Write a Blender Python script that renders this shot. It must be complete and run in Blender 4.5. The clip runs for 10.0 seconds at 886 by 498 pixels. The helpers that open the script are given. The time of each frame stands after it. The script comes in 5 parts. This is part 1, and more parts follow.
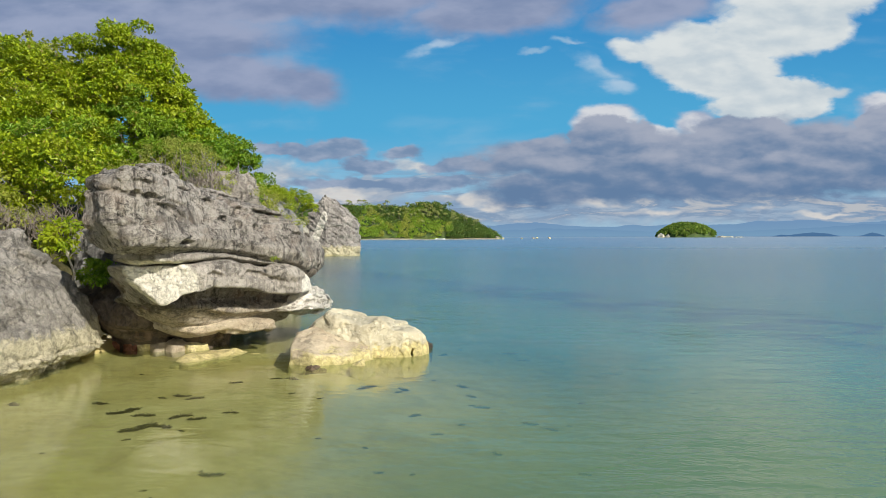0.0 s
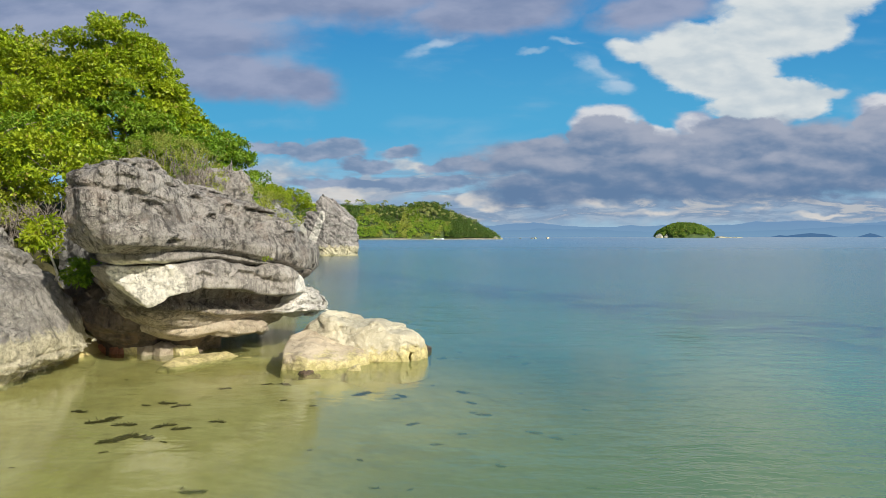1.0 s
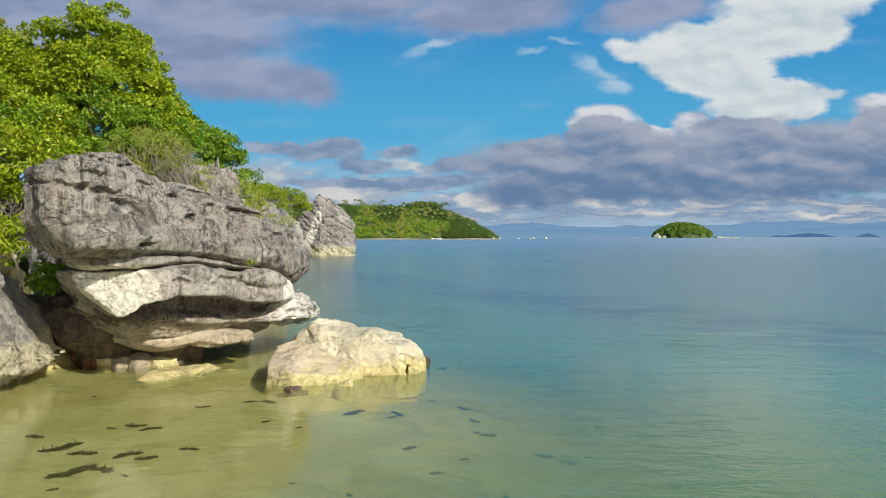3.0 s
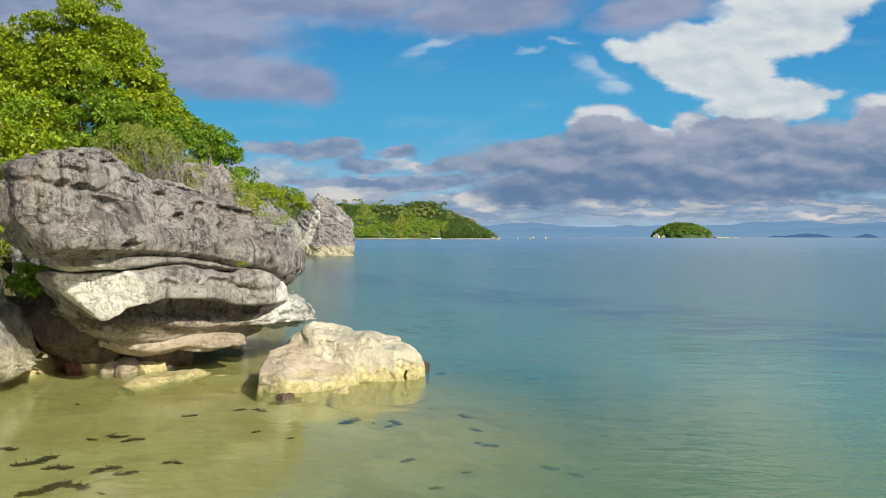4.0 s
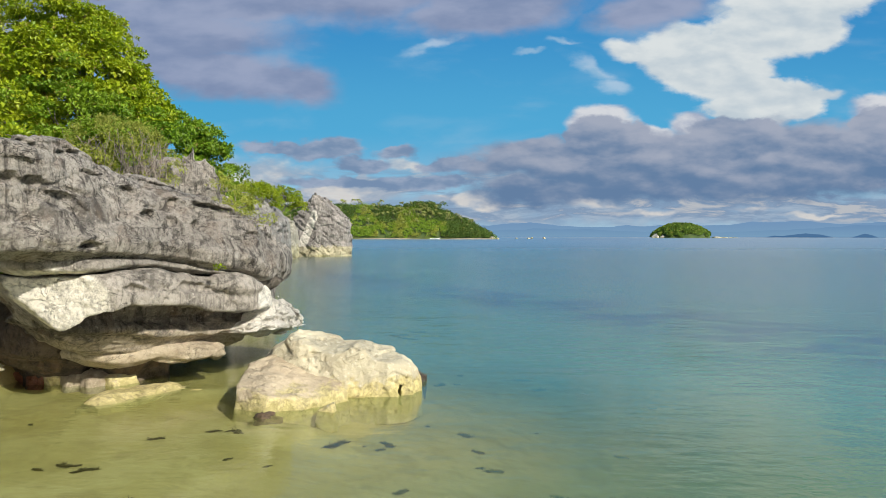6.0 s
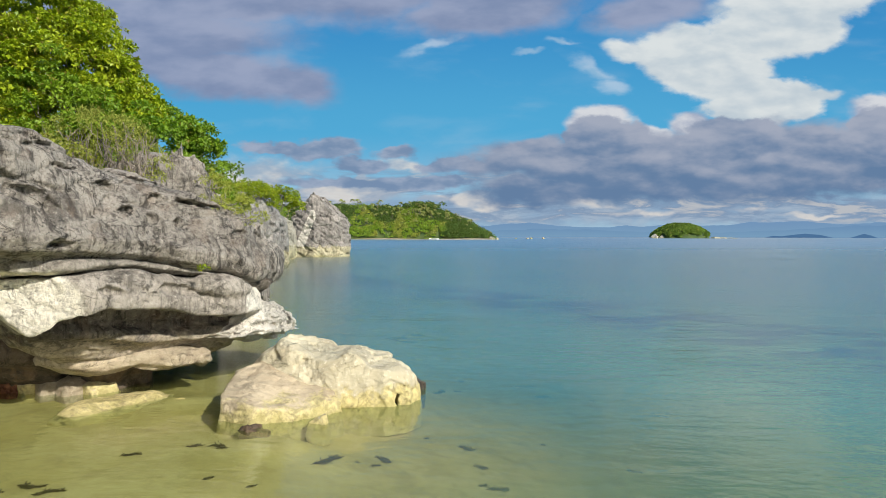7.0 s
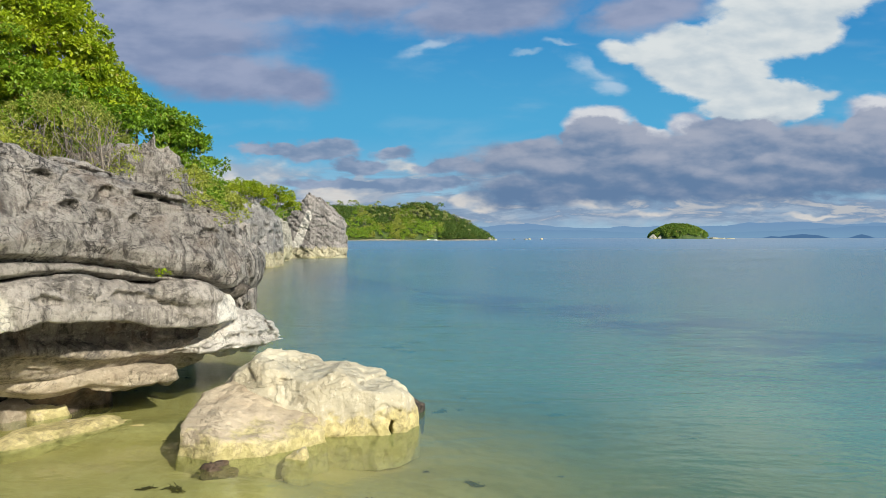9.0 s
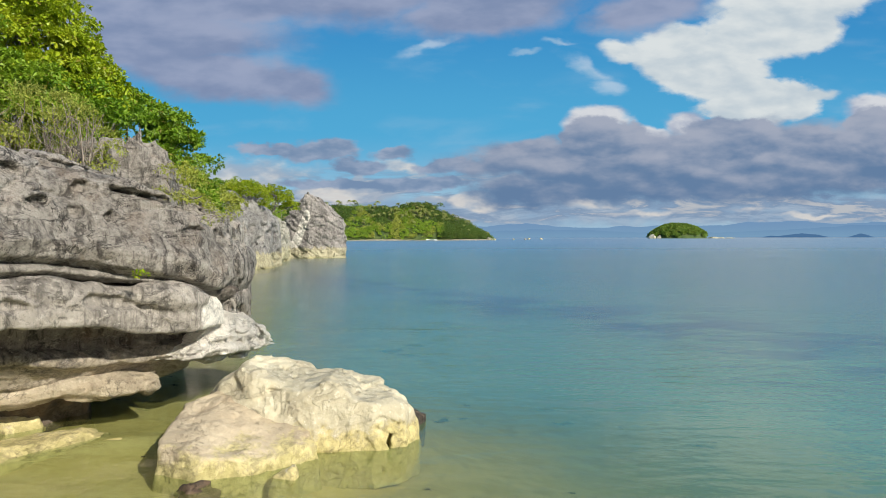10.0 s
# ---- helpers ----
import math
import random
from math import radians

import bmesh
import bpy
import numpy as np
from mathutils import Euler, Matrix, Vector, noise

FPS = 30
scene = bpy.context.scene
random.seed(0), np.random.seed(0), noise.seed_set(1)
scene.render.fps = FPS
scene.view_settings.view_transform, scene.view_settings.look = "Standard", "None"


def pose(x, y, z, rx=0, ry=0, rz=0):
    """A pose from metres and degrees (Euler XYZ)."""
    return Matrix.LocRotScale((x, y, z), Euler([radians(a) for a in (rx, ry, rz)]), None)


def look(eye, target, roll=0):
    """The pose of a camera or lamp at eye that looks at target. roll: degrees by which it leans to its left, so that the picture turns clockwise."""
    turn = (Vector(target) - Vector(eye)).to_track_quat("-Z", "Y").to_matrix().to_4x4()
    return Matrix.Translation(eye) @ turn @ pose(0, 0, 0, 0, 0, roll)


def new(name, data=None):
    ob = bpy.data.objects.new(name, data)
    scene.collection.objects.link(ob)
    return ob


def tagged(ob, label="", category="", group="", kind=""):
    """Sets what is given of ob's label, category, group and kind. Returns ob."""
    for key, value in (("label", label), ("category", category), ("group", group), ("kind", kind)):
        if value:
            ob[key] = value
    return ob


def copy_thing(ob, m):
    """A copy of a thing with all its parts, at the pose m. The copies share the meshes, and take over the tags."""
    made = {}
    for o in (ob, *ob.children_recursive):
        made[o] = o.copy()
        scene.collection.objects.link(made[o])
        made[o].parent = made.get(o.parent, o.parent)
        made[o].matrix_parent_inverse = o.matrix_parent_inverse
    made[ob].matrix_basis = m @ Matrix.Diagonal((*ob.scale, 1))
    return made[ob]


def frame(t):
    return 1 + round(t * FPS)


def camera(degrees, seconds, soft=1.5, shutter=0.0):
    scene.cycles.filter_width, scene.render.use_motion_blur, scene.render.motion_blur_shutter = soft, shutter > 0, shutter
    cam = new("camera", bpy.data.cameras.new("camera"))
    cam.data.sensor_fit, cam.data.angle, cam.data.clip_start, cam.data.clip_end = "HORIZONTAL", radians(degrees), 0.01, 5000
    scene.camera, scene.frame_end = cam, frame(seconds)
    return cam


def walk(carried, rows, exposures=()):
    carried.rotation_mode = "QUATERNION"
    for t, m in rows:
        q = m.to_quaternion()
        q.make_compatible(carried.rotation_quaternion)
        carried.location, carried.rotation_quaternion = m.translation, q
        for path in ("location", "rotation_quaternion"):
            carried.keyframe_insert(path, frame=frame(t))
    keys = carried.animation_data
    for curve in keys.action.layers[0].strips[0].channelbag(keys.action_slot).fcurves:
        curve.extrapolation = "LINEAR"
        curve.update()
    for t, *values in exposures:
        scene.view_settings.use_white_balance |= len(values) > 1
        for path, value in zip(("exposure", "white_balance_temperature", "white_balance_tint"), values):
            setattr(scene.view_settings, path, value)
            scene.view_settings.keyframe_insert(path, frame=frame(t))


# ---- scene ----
cam = camera(69.7, 10.0, soft=0.8)
PATH = [
    (0, (0.508, 0.428, 4.587), (0.462, 2.427, 4.5472), -0.1),
    (0.5, (0.485, 0.923, 4.566), (0.441, 2.922, 4.5262), -0.1),
    (1, (0.443, 1.425, 4.555), (0.402, 3.424, 4.5152), -0.0),
    (1.5, (0.425, 1.912, 4.568), (0.385, 3.911, 4.5272), 0.0),
    (2, (0.394, 2.364, 4.589), (0.357, 4.363, 4.5492), 0.1),
    (2.5, (0.364, 2.83, 4.621), (0.329, 4.829, 4.5812), 0.0),
    (4, (0.297, 4.215, 4.645), (0.265, 6.214, 4.6042), 0.1),
    (4.5, (0.288, 4.663, 4.647), (0.257, 6.663, 4.6072), 0.1),
    (5, (0.296, 5.13, 4.649), (0.265, 7.129, 4.6082), 0.1),
    (5.5, (0.289, 5.634, 4.652), (0.259, 7.634, 4.6112), 0.1),
    (7, (0.233, 7.395, 4.594), (0.207, 9.394, 4.5542), 0.1),
    (7.5, (0.194, 8.046, 4.587), (0.17, 10.046, 4.5472), 0.1),
    (8, (0.177, 8.716, 4.571), (0.154, 10.715, 4.5332), 0.0),
    (8.5, (0.149, 9.336, 4.561), (0.126, 11.336, 4.5232), 0.0),
    (9, (0.111, 9.938, 4.542), (0.091, 11.938, 4.5052), -0.0),
    (9.5, (0.07, 10.537, 4.51), (0.05, 12.536, 4.4732), -0.1),
    (10, (0.04, 11.099, 4.495), (0.022, 13.098, 4.4582), -0.1),
]
walk(cam, [(t, look(eye, target, roll)) for t, eye, target, roll in PATH])

# ---- light: late sun from behind and to the right, clear sky with clouds ahead ----
SUN = Vector((0.58, -0.63, 0.53)).normalized()
world = bpy.data.worlds.new("sky_light")
scene.world = world
world.use_nodes = True
wn = world.node_tree
sky = wn.nodes.new("ShaderNodeTexSky")
sky.sky_type, sky.sun_disc = "NISHITA", False
sky.sun_elevation, sky.sun_rotation = math.asin(SUN.z), math.atan2(SUN.x, SUN.y)
wn.links.new(sky.outputs[0], wn.nodes["Background"].inputs[0])
wn.nodes["Background"].inputs[1].default_value = 0.08
lamp = bpy.data.lights.new("sun", "SUN")
lamp.energy, lamp.angle, lamp.color = 5.9, radians(0.6), (1.0, 0.95, 0.86)
new("sun", lamp).matrix_world = look(SUN * 60, (0, 0, 0))
scene.view_settings.exposure = 0.0


# ---- node helpers ----
class Nodes:
    """A material's tree, with short ways to add nodes."""

    def __init__(self, name):
        self.mat = bpy.data.materials.new(name)
        self.mat.use_nodes = True
        self.t = self.mat.node_tree
        self.t.nodes.clear()
        self.out = self.add("ShaderNodeOutputMaterial")

    def add(self, kind, operation="", feature="", interpolation_type="", data_type=""):
        n = self.t.nodes.new(kind)
        if operation:
            n.operation = operation
        if feature:
            n.feature = feature
        if interpolation_type:
            n.interpolation_type = interpolation_type
        if data_type:
            n.data_type = data_type
        return n

    def put(self, socket, v):
        if isinstance(v, bpy.types.NodeSocket):
            self.t.links.new(v, socket)
        elif isinstance(v, (tuple, list)) and len(v) == 3 and socket.type == "RGBA":
            socket.default_value = (*v, 1)
        else:
            socket.default_value = v

    def math(self, op, a, b=0.0, c=0.0):
        n = self.add("ShaderNodeMath", operation=op)
        for s, v in zip(n.inputs, (a, b, c)):
            self.put(s, v)
        return n.outputs[0]

    def pos(self):
        return self.add("ShaderNodeNewGeometry").outputs["Position"]

    def split(self, v):
        n = self.add("ShaderNodeSeparateXYZ")
        self.put(n.inputs[0], v)
        return n.outputs

    def join(self, x, y, z):
        n = self.add("ShaderNodeCombineXYZ")
        for s, v in zip(n.inputs, (x, y, z)):
            self.put(s, v)
        return n.outputs[0]

    def vmul(self, v, s):
        n = self.add("ShaderNodeVectorMath", operation="MULTIPLY")
        self.put(n.inputs[0], v)
        n.inputs[1].default_value = s
        return n.outputs[0]

    def noise(self, v, scale, detail=4.0, rough=0.55, warp=0.0):
        n = self.add("ShaderNodeTexNoise")
        self.put(n.inputs["Vector"], v)
        n.inputs["Scale"].default_value, n.inputs["Detail"].default_value = scale, detail
        n.inputs["Roughness"].default_value, n.inputs["Distortion"].default_value = rough, warp
        return n.outputs[0]

    def cells(self, v, scale, feature="F1"):
        n = self.add("ShaderNodeTexVoronoi", feature=feature)
        self.put(n.inputs["Vector"], v)
        n.inputs["Scale"].default_value = scale
        return n.outputs[0]

    def step(self, v, lo, hi, a=0.0, b=1.0):
        n = self.add("ShaderNodeMapRange", interpolation_type="SMOOTHSTEP")
        for s, x in zip(n.inputs, (v, lo, hi, a, b)):
            self.put(s, x)
        return n.outputs[0]

    def mix(self, f, a, b):
        n = self.add("ShaderNodeMix", data_type="RGBA")
        self.put(n.inputs[0], f)
        self.put(n.inputs[6], a)
        self.put(n.inputs[7], b)
        return n.outputs[2]

    def bump(self, h, strength, dist, normal=None):
        n = self.add("ShaderNodeBump")
        self.put(n.inputs["Height"], h)
        self.put(n.inputs["Strength"], strength)
        n.inputs["Distance"].default_value = dist
        if normal:
            self.put(n.inputs["Normal"], normal)
        return n.outputs[0]

    def surface(self, colour, rough=0.8, normal=None, **more):
        n = self.add("ShaderNodeBsdfPrincipled")
        self.put(n.inputs["Base Color"], colour)
        self.put(n.inputs["Roughness"], rough)
        if normal:
            self.put(n.inputs["Normal"], normal)
        for k, v in more.items():
            self.put(n.inputs[k.replace("_", " ")], v)
        self.t.links.new(n.outputs[0], self.out.inputs[0])
        return self.mat


# ---- materials ----
def rock_material(name, base, dark, pale, pale_at=0.60, streak=0.5, white=(), tide=None, white_colour=(0.80, 0.74, 0.62), brown=0.0, scale=1.0, cracks=0.45, grit=1.0, relief=1.0, ragged=1.0):
    """Weathered limestone: grain, grey lichen crust, rain streaks, cracks, fresh pale scars round the given places, a tide band."""
    k = Nodes(name)
    w = k.pos()
    p = k.vmul(w, (scale, scale, scale))
    big = k.noise(p, 0.5, 5, 0.6)
    mid = k.noise(p, 2.3, 7, 0.66, 0.4)
    grain = k.noise(p, 7.0, 6, 0.70)
    fine = k.noise(p, 22.0, 5, 0.68)
    runs = k.noise(k.vmul(p, (3.0, 3.0, 0.30)), 1.5, 6, 0.66, 0.6)
    spots = k.cells(p, 5.5)
    line1 = k.math("ABSOLUTE", k.math("SUBTRACT", k.noise(k.vmul(p, (0.7, 0.7, 1.9)), 1.1, 6, 0.60, 0.9), 0.5))
    line2 = k.math("ABSOLUTE", k.math("SUBTRACT", k.noise(k.vmul(p, (1.8, 1.8, 0.8)), 0.9, 6, 0.60, 0.7), 0.5))
    where = k.step(k.noise(p, 1.2, 3, 0.5), 0.42, 0.60)
    crack = k.math("MULTIPLY", k.math("MAXIMUM", k.step(line1, 0.003, 0.014, 1.0, 0.0), k.step(line2, 0.002, 0.010, 1.0, 0.0)), where)
    c = k.mix(k.step(big, 0.36, 0.64), tuple(1.15 * v for v in base), tuple(0.78 * v for v in base))
    c = k.mix(k.math("MULTIPLY", k.step(runs, 0.47, 0.66), streak), c, dark)
    crust = k.noise(p, 0.8, 6, 0.68, 0.7)
    c = k.mix(k.math("MULTIPLY", k.step(crust, 0.52, 0.64), 0.55 * grit), c, tuple(1.35 * v for v in dark))
    c = k.mix(k.math("MULTIPLY", k.step(mid, pale_at, pale_at + 0.12), 0.8), c, pale)
    c = k.mix(k.math("MULTIPLY", k.step(mid, 0.30, 0.42, 1.0, 0.0), 0.55 * grit), c, dark)
    if brown:
        c = k.mix(k.math("MULTIPLY", k.step(k.noise(p, 0.9, 4, 0.6, 0.8), 0.52, 0.66), brown), c, (0.27, 0.17, 0.10))
    c = k.mix(k.math("MULTIPLY", k.step(grain, 0.34, 0.48, 1.0, 0.0), 0.5 * grit), c, dark)
    c = k.mix(k.math("MULTIPLY", k.step(grain, 0.54, 0.68), 0.5), c, pale)
    c = k.mix(k.math("MULTIPLY", k.step(fine, 0.34, 0.48, 1.0, 0.0), 0.35 * grit), c, dark)
    c = k.mix(k.math("MULTIPLY", k.step(spots, 0.04, 0.12, 1.0, 0.0), 0.6), c, pale)
    for (x, y, z), (rx, ry, rz) in white:
        n = k.add("ShaderNodeVectorMath", operation="SUBTRACT")
        k.put(n.inputs[0], w)
        n.inputs[1].default_value = (x, y, z)
        n2 = k.add("ShaderNodeVectorMath", operation="LENGTH")
        k.put(n2.inputs[0], k.vmul(n.outputs[0], (1 / rx, 1 / ry, 1 / rz)))
        d = k.math("ADD", n2.outputs["Value"], k.math("ADD", k.math("MULTIPLY", k.math("SUBTRACT", mid, 0.5), 0.8 * ragged), k.math("MULTIPLY", k.math("SUBTRACT", big, 0.5), ragged)))
        tone = k.mix(k.step(grain, 0.36, 0.56), tuple(0.62 * v for v in white_colour), white_colour)
        c = k.mix(k.step(d, 0.82, 1.0, 0.95, 0.0), c, tone)
    if tide:
        z = k.split(w)[2]
        h = k.math("ADD", z, k.math("MULTIPLY", k.math("SUBTRACT", mid, 0.5), 1.4 / scale))
        c = k.mix(k.step(h, tide[0], tide[0] + 0.3 / scale, 0.85, 0.0), c, k.mix(k.step(grain, 0.38, 0.58), tuple(0.62 * v for v in tide[1]), tide[1]))
        c = k.mix(k.step(h, 0.02 / scale, 0.16 / scale, 0.5, 0.0), c, (0.34, 0.30, 0.11))
    c = k.mix(k.math("MULTIPLY", crack, cracks), c, tuple(0.35 * v for v in dark))
    rise = k.math("ADD", mid, k.math("MULTIPLY", runs, 0.4))
    n1 = k.bump(k.math("SUBTRACT", rise, k.math("MULTIPLY", crack, 0.35)), 1.0, 0.17 * relief / scale)
    n2 = k.bump(k.math("ADD", grain, k.math("MULTIPLY", fine, 0.45)), 1.0, 0.09 * relief / scale, n1)
    return k.surface(c, 0.88, n2, Specular_IOR_Level=0.25)


def leaf_material(name, a, b, c, gloss=0.42):
    k = Nodes(name)
    r = k.add("ShaderNodeNewGeometry").outputs["Random Per Island"]
    far = k.noise(k.pos(), 0.7, 3, 0.6)
    col = k.mix(k.step(r, 0.1, 0.8), a, b)
    col = k.mix(k.math("MULTIPLY", k.step(far, 0.42, 0.66), 0.7), col, c)
    col = k.mix(k.step(r, 0.955, 0.965), col, (0.30, 0.26, 0.05))
    pr = k.add("ShaderNodeBsdfPrincipled")
    k.put(pr.inputs["Base Color"], col)
    pr.inputs["Roughness"].default_value = gloss
    pr.inputs["Specular IOR Level"].default_value = 0.35
    tr = k.add("ShaderNodeBsdfTranslucent")
    k.put(tr.inputs[0], col)
    ms = k.add("ShaderNodeMixShader")
    ms.inputs[0].default_value = 0.36
    k.t.links.new(pr.outputs[0], ms.inputs[1])
    k.t.links.new(tr.outputs[0], ms.inputs[2])
    k.t.links.new(ms.outputs[0], k.out.inputs[0])
    return k.mat


def bark_material(name, base, dark):
    k = Nodes(name)
    p = k.pos()
    g = k.noise(k.vmul(p, (6, 6, 1.2)), 2.0, 5, 0.6)
    return k.surface(k.mix(k.step(g, 0.35, 0.65), dark, base), 0.9, k.bump(g, 0.7, 0.03))


rock_upper = rock_material("limestone_grey", (0.43, 0.39, 0.335), (0.075, 0.066, 0.058), (0.60, 0.555, 0.48), streak=0.9, brown=0.22, grit=1.15, cracks=0.8, relief=1.25)
rock_ledge = rock_material("limestone_ledge", (0.34, 0.308, 0.262), (0.09, 0.08, 0.068), (0.54, 0.495, 0.42), streak=0.75, relief=0.6, white_colour=(0.78, 0.73, 0.62),
                           white=(((-9.75, 21.75, 2.95), (1.35, 1.35, 1.0)), ((-5.6, 27.4, 2.4), (1.0, 1.3, 0.7))), ragged=0.7)
# base darkened for the ledge's shadow, stains over it; tide gives the paler lip
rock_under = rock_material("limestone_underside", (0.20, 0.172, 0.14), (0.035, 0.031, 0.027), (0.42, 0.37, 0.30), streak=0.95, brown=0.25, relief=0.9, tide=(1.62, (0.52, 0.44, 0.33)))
rock_shelf = rock_material("limestone_shelf", (0.58, 0.49, 0.345), (0.26, 0.20, 0.14), (0.70, 0.61, 0.45), streak=0.3, brown=0.3, grit=0.7)
rock_white = rock_material("limestone_fresh", (0.76, 0.71, 0.61), (0.40, 0.35, 0.28), (0.85, 0.82, 0.74), streak=0.2, grit=0.6)
rock_cream = rock_material("limestone_cream", (0.60, 0.54, 0.38), (0.41, 0.335, 0.205), (0.75, 0.70, 0.54), streak=0.2,
                           tide=(0.25, (0.56, 0.47, 0.20)), brown=0.10, grit=0.30, relief=0.30, cracks=0.15)
rock_low = rock_material("limestone_low", (0.50, 0.415, 0.285), (0.29, 0.225, 0.15), (0.62, 0.53, 0.37), streak=0.2,
                         tide=(0.22, (0.58, 0.50, 0.23)), brown=0.2, grit=0.3, relief=0.35, cracks=0.12)
rock_left = rock_material("limestone_left", (0.34, 0.315, 0.275), (0.10, 0.092, 0.08), (0.54, 0.50, 0.42), streak=0.5,
                          tide=(1.25, (0.60, 0.54, 0.36)), grit=1.0)
# cleft and overhang shade put into the dark base; weedy stones share it
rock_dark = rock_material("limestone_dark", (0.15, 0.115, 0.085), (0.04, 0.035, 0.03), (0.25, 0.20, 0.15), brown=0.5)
rock_red = rock_material("limestone_rusty", (0.34, 0.15, 0.09), (0.14, 0.06, 0.04), (0.44, 0.24, 0.16), brown=0.3)
rock_far = rock_material("limestone_far", (0.32, 0.305, 0.28), (0.11, 0.105, 0.10), (0.50, 0.48, 0.43), streak=0.5, scale=0.6, tide=(2.0, (0.50, 0.45, 0.28)))
rock_pale = rock_material("limestone_pale_wall", (0.46, 0.43, 0.35), (0.26, 0.24, 0.19), (0.60, 0.56, 0.46), streak=0.2, scale=0.35, tide=(2.2, (0.55, 0.50, 0.30)))
leaf_bright = leaf_material("leaf_bright", (0.17, 0.27, 0.008), (0.36, 0.45, 0.015), (0.43, 0.48, 0.025))
leaf_deep = leaf_material("leaf_deep", (0.11, 0.22, 0.012), (0.21, 0.345, 0.02), (0.29, 0.41, 0.03))
leaf_olive = leaf_material("leaf_olive", (0.26, 0.31, 0.04), (0.40, 0.43, 0.07), (0.42, 0.45, 0.06))
leaf_dry = leaf_material("leaf_dry", (0.27, 0.31, 0.05), (0.40, 0.42, 0.08), (0.36, 0.42, 0.06), 0.7)
leaf_far = leaf_material("leaf_far", (0.15, 0.30, 0.02), (0.28, 0.42, 0.03), (0.34, 0.44, 0.06), 0.7)
leaf_islet = leaf_material("leaf_islet", (0.10, 0.20, 0.02), (0.20, 0.30, 0.03), (0.24, 0.32, 0.05), 0.7)
leaf_far_dark = leaf_material("leaf_far_dark", (0.06, 0.13, 0.025), (0.12, 0.20, 0.03), (0.13, 0.20, 0.03), 0.7)
leaf_palm = leaf_material("leaf_palm", (0.22, 0.29, 0.06), (0.38, 0.40, 0.12), (0.36, 0.37, 0.10), 0.6)
leaf_weed = leaf_material("leaf_weed", (0.040, 0.030, 0.016), (0.075, 0.052, 0.024), (0.060, 0.045, 0.022), 0.6)
bark = bark_material("bark_grey", (0.30, 0.27, 0.22), (0.12, 0.10, 0.08))
twig = bark_material("twig_dry", (0.36, 0.30, 0.24), (0.18, 0.15, 0.12))


# ---- geometry helpers ----
def mesh_from(name, verts, faces, smooth=True):
    """A mesh from numpy arrays: verts n x 3, faces m x 3 or m x 4."""
    me = bpy.data.meshes.new(name)
    m, w = faces.shape
    me.vertices.add(len(verts))
    me.vertices.foreach_set("co", np.ascontiguousarray(verts, dtype=np.float32).ravel())
    me.loops.add(m * w)
    me.loops.foreach_set("vertex_index", np.ascontiguousarray(faces, dtype=np.int32).ravel())
    me.polygons.add(m)
    me.polygons.foreach_set("loop_start", np.arange(0, m * w, w, dtype=np.int32))
    me.polygons.foreach_set("use_smooth", np.full(m, smooth))
    me.update(calc_edges=True)
    return me


def thing(name, place, label, category, group="", kind=""):
    ob = new(name)
    ob.location = place
    ob.empty_display_size = 0.3
    return tagged(ob, label, category, group, kind)


def part(name, me, material, parent, label=""):
    """One mesh object under a thing; its vertices are given in the world."""
    ob = new(name, me)
    if material:
        me.materials.append(material)
    o = Vector(parent.location)
    if parent.parent:
        o = o + Vector(parent.parent.location)
    me.transform(Matrix.Translation(-o))
    ob.parent = parent
    return tagged(ob, label)


def single(name, me, material, place, label, category, group="", kind=""):
    """A thing that is one mesh; its vertices are given in the world."""
    me.materials.append(material)
    me.transform(Matrix.Translation(-Vector(place)))
    ob = new(name, me)
    ob.location = place
    return tagged(ob, label, category, group, kind)


LATTICE = np.random.default_rng(7).random((48, 48, 48)).astype(np.float32)


def vnoise(p):
    """Smooth value noise at points n x 3, from -1 to 1."""
    i = np.floor(p).astype(np.int64)
    f = (p - i).astype(np.float32)
    f = f * f * (3 - 2 * f)
    a, b = i % 48, (i + 1) % 48
    fx, fy, fz = f[:, 0], f[:, 1], f[:, 2]
    r = 0
    for sx, wx in ((a[:, 0], 1 - fx), (b[:, 0], fx)):
        for sy, wy in ((a[:, 1], 1 - fy), (b[:, 1], fy)):
            w = wx * wy
            r = r + w * (1 - fz) * LATTICE[sx, sy, a[:, 2]] + w * fz * LATTICE[sx, sy, b[:, 2]]
    return 2 * r - 1


def fbm(p, octaves=4, gain=0.5):
    r, a = 0, 1.0
    for o in range(octaves):
        r = r + a * vnoise(p * 2.03 ** o + 11.3 * o)
        a *= gain
    return r


def ridged(p, octaves=3):
    r, a = 0, 1.0
    for o in range(octaves):
        r = r + a * (1 - 2 * np.abs(vnoise(p * 2.1 ** o + 5.7 * o)))
        a *= 0.5
    return r


def poly_sd(x, y, pts):
    """Signed distance from points of the plan to a polygon, negative inside."""
    d = np.full(x.shape, 1e9)
    inside = np.zeros(x.shape, bool)
    n = len(pts)
    for i in range(n):
        (ax, ay), (bx, by) = pts[i], pts[(i + 1) % n]
        ex, ey = bx - ax, by - ay
        t = np.clip(((x - ax) * ex + (y - ay) * ey) / (ex * ex + ey * ey), 0, 1)
        d = np.minimum(d, (x - ax - t * ex) ** 2 + (y - ay - t * ey) ** 2)
        if ay != by:
            inside ^= ((ay > y) != (by > y)) & (x < (y - ay) * ex / ey + ax)
    return np.where(inside, -1, 1) * np.sqrt(d)


def smax(a, b, k):
    h = np.clip(0.5 + 0.5 * (a - b) / k, 0, 1)
    return b + (a - b) * h + k * h * (1 - h)


